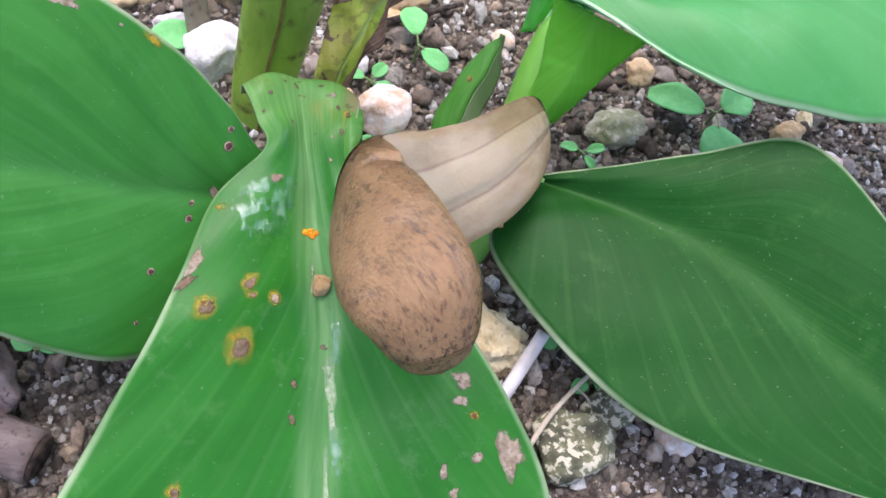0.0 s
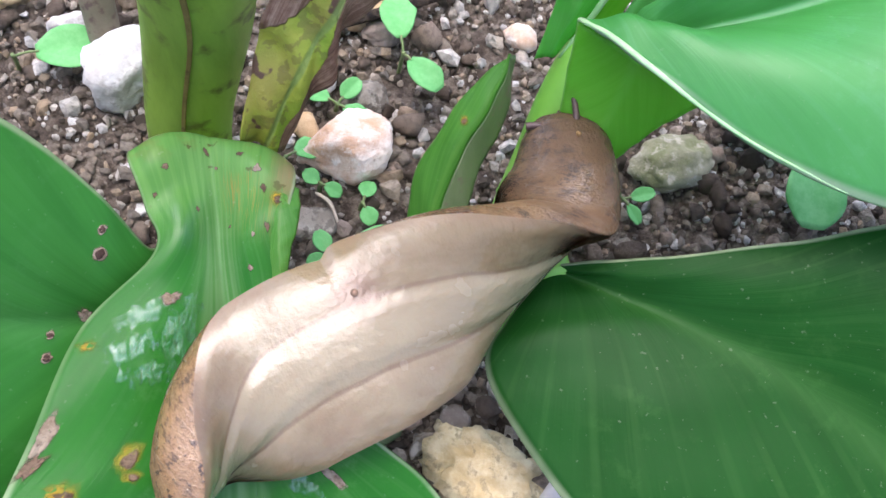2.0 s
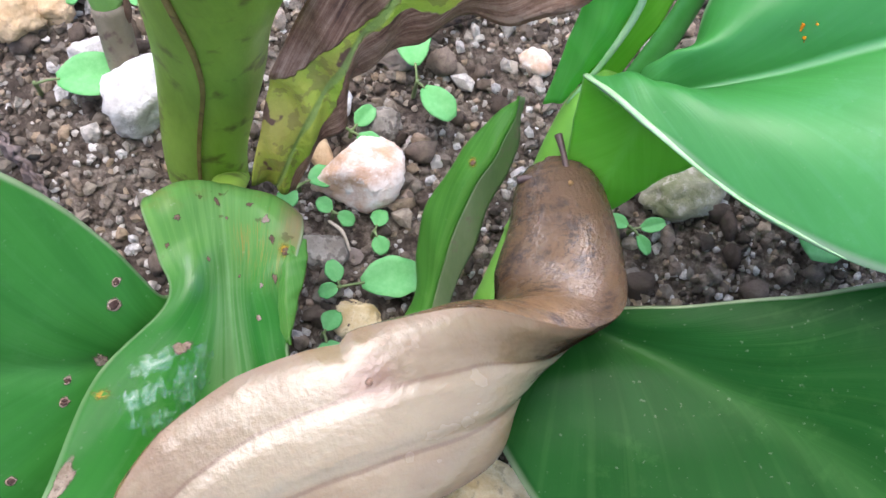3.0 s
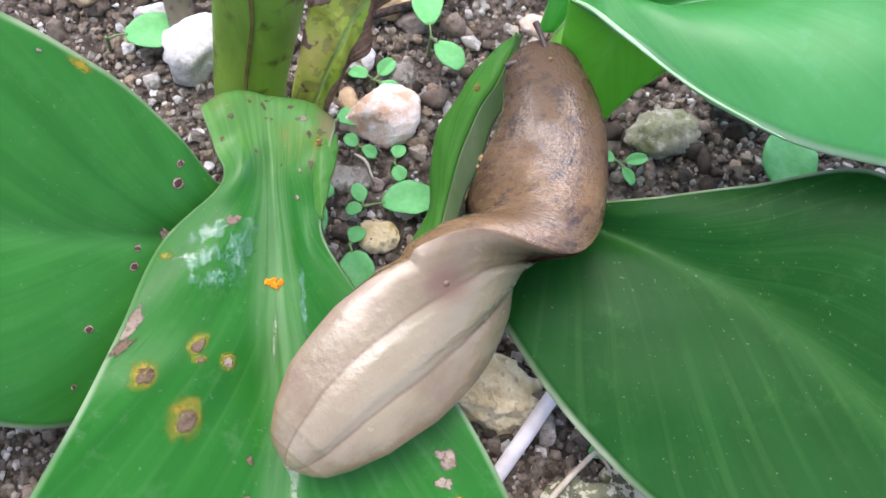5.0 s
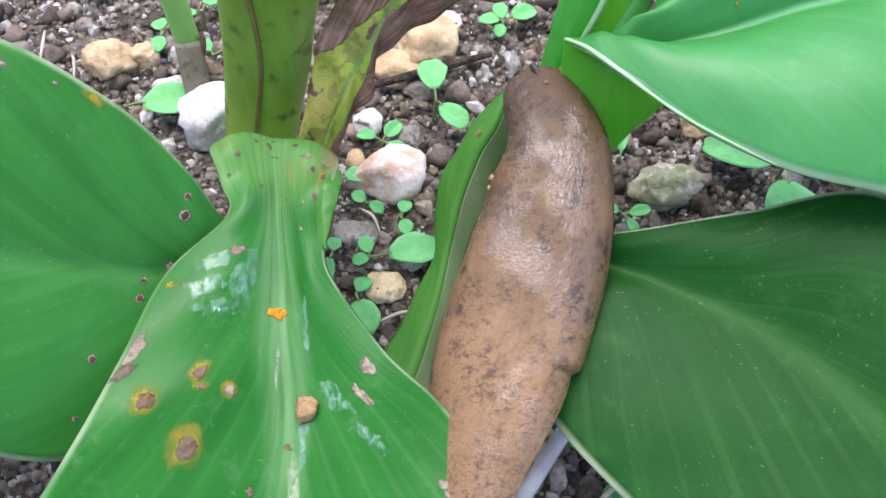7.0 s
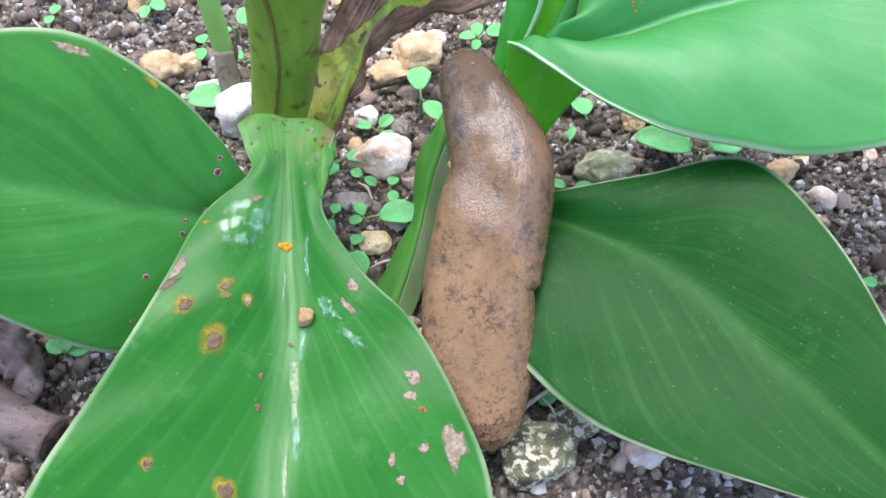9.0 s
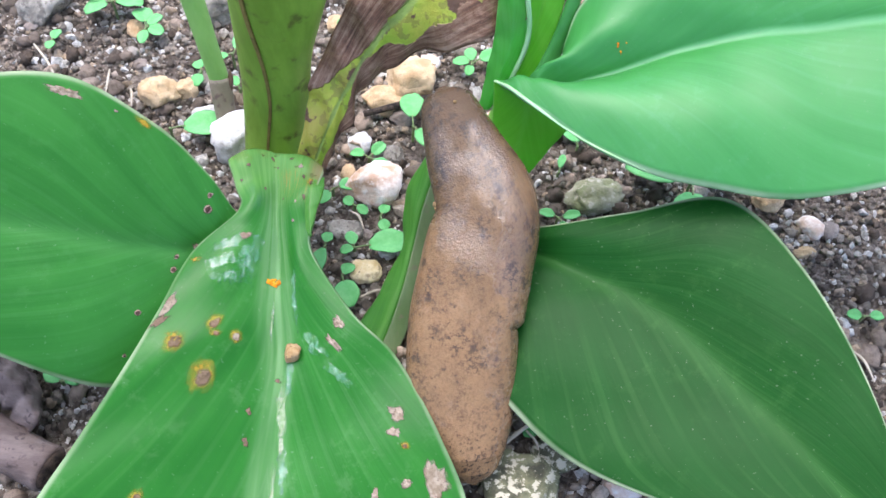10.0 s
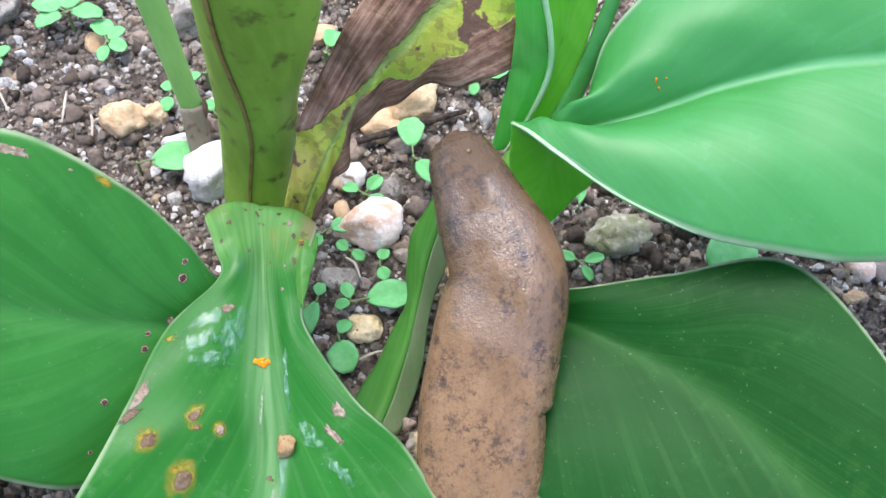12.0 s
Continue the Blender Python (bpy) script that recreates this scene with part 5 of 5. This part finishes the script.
for n, (x, y, tall, leaves) in enumerate([
        (-0.9, 19.1, 0.9, ((95, 1.15, 0.7), (-50, 0.9, 0.6))),
        (-2.45, 15.05, 0.5, ((8, 1.3, 0.85), (110, 0.6, 0.45), (200, 0.5, 0.4))),
        (-3.2, 17.1, 0.5, ((25, 0.75, 0.7), (230, 0.6, 0.55))),
        (-3.3, 15.2, 0.4, ((80, 0.5, 0.45), (-110, 0.9, 0.5))),
        (-2.75, 14.2, 0.4, ((60, 0.6, 0.5), (-75, 0.85, 0.75))),
        (-2.2, 18.2, 0.5, ((50, 0.7, 0.5), (150, 0.7, 0.45), (-35, 0.75, 0.55))),
        (-1.78, 16.15, 0.4, ((70, 0.5, 0.46), (-70, 0.5, 0.46))),
        (-2.55, 16.55, 0.4, ((140, 0.5, 0.4), (-25, 0.5, 0.42))),
        (0.9, 21.8, 0.6, ((30, 0.8, 0.5), (100, 0.7, 0.5), (170, 0.7, 0.5), (250, 0.5, 0.4))),
        (4.0, 18.6, 0.5, ((100, 0.9, 0.7),)),
        (7.2, 17.25, 0.7, ((162, 1.7, 0.9), (-97, 1.5, 1.35), (30, 1.35, 0.95))),
        (3.3, 16.15, 0.4, ((10, 0.7, 0.4), (150, 0.65, 0.4), (-60, 0.6, 0.35))),
        (3.4, 17.7, 0.4, ((75, 0.7, 0.3),)),
        (-10.8, 24.1, 0.9, ((155, 0.9, 0.75), (5, 0.9, 0.65), (85, 0.95, 0.8), (-150, 0.8, 0.6))),
        (-9.6, 23.2, 0.6, ((110, 0.8, 0.65), (-25, 0.75, 0.6), (-95, 0.7, 0.5), (50, 0.75, 0.6))),
        (-12.6, 22.8, 0.4, ((75, 0.55, 0.5), (-95, 0.5, 0.45))),
        (-6.65, 21.95, 0.8, ((60, 0.95, 0.7), (-160, 0.6, 0.4))),
        (-6.3, 20.7, 0.5, ((20, 0.9, 0.4), (120, 0.6, 0.35))),
        (-7.6, 21.4, 0.5, ((110, 0.6, 0.55), (-100, 0.6, 0.5))),
        (-8.2, 19.1, 0.6, ((10, 1.4, 0.9),)),
        (2.6, 9.9, 0.4, ((60, 0.6, 0.5), (200, 0.6, 0.5), (-30, 0.5, 0.4))),
        (2.0, 10.8, 0.4, ((30, 0.7, 0.55), (170, 0.6, 0.5))),
        (-9.8, 11.0, 0.4, ((20, 0.7, 0.5), (150, 0.7, 0.5), (80, 0.5, 0.4))),
        (11.3, 13.0, 0.4, ((0, 0.5, 0.4), (170, 0.5, 0.4))),
        (-3.4, 22.8, 0.6, ((70, 0.8, 0.6), (-30, 0.7, 0.5)))]):
    build_seedling(x, y, leaves, n, tall)

build_litter("pale_stalk", "smooth whitish dry stalk leaning on a stone", [(0.1, 9.15, 0.35), (0.75, 10.0, 0.8), (1.38, 10.85, 1.25)], [0.17, 0.17, 0.16], PALE_STALK, "stalk")
build_litter("twig", "thin pale bent twig over a mossy stone", [(2.4, 9.9, 0.85), (1.74, 9.35, 1.05), (1.22, 8.86, 1.1), (0.79, 8.35, 1.1), (0.74, 8.28, 1.1), (0.4, 8.18, 1.0)], [0.045, 0.055, 0.06, 0.06, 0.055, 0.045], STRAW, "twig")
build_litter("twig", "short thin pale twig on the soil", [(2.2, 9.75, 0.5), (2.4, 9.45, 0.6), (2.5, 9.2, 0.5)], [0.03, 0.035, 0.03], STRAW, "twig")
build_litter("dark_twig", "dark brown twig on the soil", [(-2.4, 19.9, 0.35), (-0.8, 20.4, 0.4), (0.6, 20.9, 0.35)], [0.1, 0.12, 0.07], DARK_ROT, "twig")
for n, (x0, y0, x1, y1) in enumerate(((-13.2, 22.75, -12.0, 21.0), (-10.55, 21.7, -10.5, 20.65), (-13.3, 20.65, -12.85, 21.2), (-13.4, 20.2, -12.0, 20.45), (-9.75, 20.9, -9.6, 20.2), (-2.6, 16.4, -2.2, 15.8), (10.8, 12.2, 11.3, 11.2), (-2.2, 13.6, -1.4, 13.8))):
    build_litter("straw", "thin dry straw on the soil", [(x0, y0, 0.3), ((x0 + x1) / 2 + 0.05, (y0 + y1) / 2 + 0.05, 0.42), (x1, y1, 0.3)], [0.03, 0.04, 0.025], STRAW, "straw")
build_dry_sheath("dead_leaf", "curled grey-brown dead leaf sheath on the soil", (
    [(-13.05, 12.83, 0.5), (-11.66, 12.11, 0.8), (-10.59, 11.34, 0.8), (-9.85, 10.19, 0.7)],
    [(-12.4, 11.6, 1.3), (-11.09, 10.95, 1.6), (-10.26, 10.33, 1.5), (-9.77, 9.64, 1.1)],
    [(-12.49, 10.83, 0.4), (-11.22, 10.38, 0.7), (-10.72, 9.96, 0.7), (-10.4, 9.36, 0.4)]), 1)
hollow = build_litter("dead_stalk", "hollow rotten grey-brown stalk piece on the soil", [(-13.0, 10.6, 0.55), (-11.06, 9.44, 0.6), (-10.09, 8.92, 0.6), (-9.5, 8.65, 0.6)], [0.62, 0.6, 0.58, 0.6], LITTER, "dead stalk")
pith = tube("rotten_pith", [(-9.52, 8.66, 0.6), (-9.44, 8.62, 0.6), (-9.4, 8.6, 0.6)], [0.52, 0.5, 0.44], 18, 0.8, 0.08, 9)
pith.transform(Matrix.Translation((0.13, -0.106, 0)))
part("rotten_pith", pith, DARK_ROT, hollow, "dark crumbling pith")
build_dry_sheath("dead_leaf", "dark dead leaf rolled on the soil", (
    [(-14.6, 26.0, 0.4), (-14.0, 25.2, 0.9), (-13.4, 24.3, 0.6)],
    [(-14.2, 26.2, 1.0), (-13.6, 25.4, 1.5), (-13.0, 24.5, 1.0)],
    [(-13.8, 26.4, 0.3), (-13.2, 25.6, 0.7), (-12.6, 24.7, 0.4)]), 3)
build_dry_sheath("dead_leaf", "dark brown torn leaf scrap at the shoot's foot", (
    [(-9.4, 18.9, 0.4), (-8.7, 18.0, 0.7), (-8.0, 17.1, 0.5)],
    [(-9.1, 18.6, 0.6), (-8.4, 17.7, 0.9), (-7.7, 16.8, 0.7)],
    [(-9.0, 18.3, 0.3), (-8.2, 17.4, 0.5), (-7.5, 16.6, 0.4)]), 4)
crumb, crumb_n = FRONT[0].frame_at(-3.42, 10.75)
crumb_ob = part("crumb", rock_mesh("crumb", (0.5, 0.5, 0.3), 77, 3), DROPPING)
crumb_ob.location = (crumb + crumb_n * 0.1) * CM
tagged(crumb_ob, "small tan crumb stuck on the leaf", "crumb")


def motions():
    slug_pose(0.0, (
        (1.39, 15.34, 3.44, 0.16, 0.83, -0.54),
        (-0.09, 13.70, 3.99, 0.19, 0.41, -0.89),
        (-1.27, 13.02, 4.10, 0.19, 0.41, -0.89),
        (-2.23, 12.56, 4.48, 0.19, 0.50, -0.85),
        (-2.87, 12.29, 4.75, -0.74, 0.52, -0.41),
        (-2.84, 10.71, 6.23, -0.86, 0.09, 0.51),
        (-2.45, 9.51, 6.83, -0.28, -0.31, 0.91),
        (-1.96, 8.60, 5.75, -0.09, -0.58, 0.81),
    ))
    slug_pose(0.5, (
        (1.46, 15.43, 3.31, 0.14, 0.80, -0.58),
        (-0.02, 13.96, 3.92, 0.15, 0.37, -0.92),
        (-1.10, 13.12, 4.06, 0.15, 0.37, -0.92),
        (-2.01, 12.63, 4.37, 0.16, 0.46, -0.88),
        (-2.76, 12.64, 4.29, -0.76, 0.50, -0.41),
        (-2.80, 11.54, 5.05, -0.84, 0.11, 0.53),
        (-2.44, 10.36, 5.35, -0.25, -0.26, 0.93),
        (-1.96, 8.99, 4.74, -0.06, -0.55, 0.84),
    ))
    slug_pose(1.0, (
        (1.84, 15.46, 2.92, -0.13, 0.95, -0.28),
        (0.53, 14.17, 3.35, 0.13, 0.33, -0.93),
        (-0.65, 13.57, 3.40, 0.13, 0.33, -0.93),
        (-1.73, 13.07, 3.50, 0.13, 0.43, -0.90),
        (-2.75, 12.84, 3.92, -0.77, 0.48, -0.41),
        (-3.01, 11.98, 4.00, -0.83, 0.13, 0.55),
        (-2.72, 10.96, 3.57, -0.22, -0.23, 0.95),
        (-2.21, 9.44, 2.64, -0.03, -0.52, 0.86),
    ))
    slug_pose(1.5, (
        (1.36, 16.29, 3.33, -0.61, 0.54, 0.59),
        (1.22, 14.83, 3.53, -0.24, 0.97, -0.02),
        (0.11, 13.67, 3.73, 0.13, 0.59, -0.80),
        (-1.40, 12.93, 3.91, 0.13, 0.32, -0.94),
        (-2.75, 12.38, 3.86, 0.02, 0.42, -0.91),
        (-3.65, 11.60, 4.22, -0.92, 0.39, -0.10),
        (-3.95, 10.68, 4.18, -0.71, -0.11, 0.69),
        (-3.86, 9.38, 3.41, -0.52, -0.27, 0.81),
    ))
    slug_pose(2.0, (
        (1.37, 16.29, 3.79, -0.13, -0.12, 0.98),
        (1.17, 14.96, 3.76, -0.20, 0.21, 0.96),
        (0.44, 13.98, 3.86, -0.22, 0.97, -0.12),
        (-0.88, 13.19, 4.16, 0.13, 0.67, -0.73),
        (-2.10, 12.60, 4.21, 0.13, 0.31, -0.94),
        (-3.26, 12.01, 4.07, -0.07, 0.32, -0.94),
        (-4.09, 11.27, 4.23, -0.91, 0.34, -0.25),
        (-4.36, 10.23, 4.45, -0.84, -0.16, 0.53),
    ))
    slug_pose(2.5, (
        (1.20, 16.31, 3.77, -0.11, -0.09, 0.99),
        (1.14, 14.86, 3.75, -0.21, 0.02, 0.98),
        (0.68, 13.71, 3.77, -0.20, 0.94, 0.26),
        (-0.59, 12.80, 4.07, 0.12, 0.65, -0.75),
        (-2.00, 12.23, 4.14, 0.12, 0.29, -0.95),
        (-3.35, 11.76, 4.04, 0.02, 0.29, -0.96),
        (-4.30, 11.22, 3.97, -0.42, 0.37, -0.83),
        (-5.09, 10.49, 4.00, -0.87, 0.16, -0.47),
    ))
    slug_pose(3.0, (
        (1.07, 16.32, 3.82, -0.09, -0.07, 0.99),
        (1.09, 14.82, 3.83, -0.19, 0.04, 0.98),
        (0.71, 13.68, 3.79, -0.20, 0.95, 0.24),
        (-0.55, 12.72, 4.12, 0.09, 0.63, -0.77),
        (-1.99, 12.16, 4.24, 0.10, 0.27, -0.96),
        (-3.37, 11.70, 4.08, -0.00, 0.27, -0.96),
        (-4.49, 11.15, 4.02, -0.31, 0.35, -0.88),
        (-5.40, 10.44, 3.97, -0.70, 0.20, -0.68),
    ))
    slug_pose(3.5, (
        (1.04, 16.37, 3.83, -0.08, -0.06, 0.99),
        (1.07, 14.91, 3.87, -0.18, 0.05, 0.98),
        (0.73, 13.67, 3.82, -0.21, 0.95, 0.24),
        (-0.48, 12.68, 4.18, 0.08, 0.63, -0.77),
        (-1.92, 12.11, 4.31, 0.08, 0.26, -0.96),
        (-3.38, 11.61, 4.15, -0.02, 0.26, -0.97),
        (-4.51, 11.07, 4.01, -0.33, 0.34, -0.88),
        (-5.43, 10.38, 3.98, -0.71, 0.19, -0.68),
    ))
    slug_pose(5.5, (
        (0.74, 16.71, 4.57, -0.12, -0.24, 0.96),
        (1.00, 15.31, 4.40, -0.12, -0.43, 0.90),
        (0.86, 14.23, 4.20, -0.12, -0.33, 0.93),
        (0.54, 13.24, 4.13, -0.39, 0.27, 0.88),
        (-0.17, 12.32, 4.04, -0.43, 0.84, -0.34),
        (-1.17, 11.18, 3.92, -0.08, 0.60, -0.79),
        (-2.23, 10.14, 3.73, 0.12, 0.43, -0.90),
        (-3.32, 8.99, 3.16, 0.12, 0.43, -0.90),
    ))
    slug_pose(6.0, (
        (1.00, 17.09, 4.47, -0.14, -0.30, 0.94),
        (1.20, 15.59, 4.12, -0.15, -0.48, 0.86),
        (0.93, 14.43, 3.78, -0.15, -0.39, 0.91),
        (0.49, 13.31, 3.55, -0.37, 0.07, 0.93),
        (-0.20, 12.39, 3.26, -0.69, 0.69, -0.20),
        (-1.19, 11.30, 3.19, -0.49, 0.59, -0.64),
        (-2.00, 10.27, 3.05, -0.31, 0.46, -0.83),
        (-2.75, 9.04, 2.49, -0.27, 0.47, -0.84),
    ))
    slug_pose(6.5, (
        (0.76, 16.91, 4.47, -0.07, -0.27, 0.96),
        (1.09, 15.47, 4.21, -0.07, -0.45, 0.89),
        (0.92, 14.30, 3.94, -0.07, -0.45, 0.89),
        (0.59, 13.17, 3.68, -0.58, -0.03, 0.81),
        (0.20, 12.18, 3.47, -0.93, 0.36, -0.02),
        (-0.38, 11.18, 3.37, -0.80, 0.42, -0.43),
        (-1.03, 10.26, 3.18, -0.74, 0.44, -0.51),
        (-2.16, 8.73, 2.49, -0.74, 0.44, -0.51),
    ))
    slug_pose(7.0, (
        (0.71, 16.93, 4.52, -0.05, -0.30, 0.95),
        (1.20, 15.49, 4.20, -0.05, -0.48, 0.87),
        (1.04, 14.31, 3.88, -0.05, -0.48, 0.87),
        (0.75, 13.22, 3.49, -0.05, -0.48, 0.87),
        (0.30, 12.15, 3.11, -0.27, -0.38, 0.88),
        (-0.14, 11.11, 2.74, -0.60, -0.29, 0.74),
        (-0.50, 10.09, 2.38, -0.80, -0.20, 0.56),
        (-1.00, 8.41, 1.62, -0.83, -0.17, 0.53),
    ))
    slug_pose(7.5, (
        (0.56, 16.93, 4.48, -0.05, -0.28, 0.96),
        (1.15, 15.43, 4.18, -0.05, -0.46, 0.89),
        (1.00, 14.22, 3.89, -0.05, -0.46, 0.89),
        (0.71, 13.01, 3.47, -0.05, -0.46, 0.89),
        (0.57, 11.94, 3.02, -0.05, -0.46, 0.89),
        (0.56, 10.88, 2.59, -0.05, -0.46, 0.89),
        (0.68, 9.83, 2.16, -0.05, -0.46, 0.89),
        (0.93, 8.06, 1.45, -0.05, -0.46, 0.89),
    ))
    slug_pose(9.5, (
        (0.02, 16.57, 5.51, 0.00, -0.37, 0.93),
        (0.60, 15.07, 5.00, 0.00, -0.54, 0.84),
        (1.11, 13.79, 4.53, 0.00, -0.54, 0.84),
        (0.89, 12.55, 3.95, 0.00, -0.54, 0.84),
        (0.64, 11.37, 3.31, 0.00, -0.54, 0.84),
        (0.54, 10.25, 2.58, 0.00, -0.54, 0.84),
        (0.67, 9.18, 1.89, 0.00, -0.54, 0.84),
        (0.85, 8.18, 1.24, 0.00, -0.54, 0.84),
    ))
    move_slug(slug_pieces)
    # the crumb sticks to the slug's flank at first and is left behind
    places = [(0.0, -3.78, 11.37), (0.5, -4.05, 11.15), (1.5, -4.3, 10.9), (3.5, -4.0, 10.8), (5.5, -3.42, 10.75), (12.0, -3.42, 10.75)]
    rows = []
    for t, x, y in places:
        p, n = FRONT[0].frame_at(x, y)
        rows.append((t, Matrix.Translation((p + n * 0.1) * CM)))
    walk(crumb_ob, rows)
    # the crown of the smooth plant sways under the slug
    pivot = Vector((2.84, 3.57, 2.6)) * CM
    rows = []
    for t, x, y, z in ((0.0, -6.35, 1.9, 0.9), (0.5, -3.4, 0.3, -0.9), (1.0, -1.4, 0.5, -0.5), (1.5, 0.4, -1.2, -0.1), (2.0, -2.2, -2.2, -2.4), (2.5, -2.9, -1.5, -1.9), (3.0, -2.8, -2.1, -2.4),
                       (3.5, -2.7, -2.7, -3.0), (5.3, -2.0, -1.2, -2.5), (5.5, -2.3, -0.9, -2.4), (6.0, -6.9, 0.4, 0.5), (6.5, -0.7, -0.9, -2.0), (7.0, 0.1, -0.9, -3.0), (7.5, -0.5, -1.8, -1.9),
                       (9.5, 0.3, 0.1, -0.2), (10.5, 0.0, 0.0, 0.0), (11.5, -0.5, 0.4, 0.0), (12.0, 0.2, -0.4, 0.2)):
        v = Vector((radians(x), radians(y), radians(z)))
        turn = Matrix.Rotation(v.length, 4, v) if v.length > 0 else Matrix.Identity(4)
        rows.append((t, Matrix.Translation(pivot) @ turn @ Matrix.Translation(-pivot)))
    for piece in CROWN:
        walk(piece, rows)
    for stalk in eye_stalks:
        # drawn in, put out, and drawn in again
        walk(stalk, [(0.0, pose(0.007, 0, 0)), (1.0, pose(0.004, 0, 0)), (1.6, pose(0, 0, 0)), (3.7, pose(0, 0, 0)), (5.5, pose(0.001, 0, 0)), (6.5, pose(0.0035, 0, 0)), (7.7, pose(0.0035, 0, 0)), (9.0, pose(0.009, 0, -0.002)), (12.0, pose(0.009, 0, -0.002))])


motions()
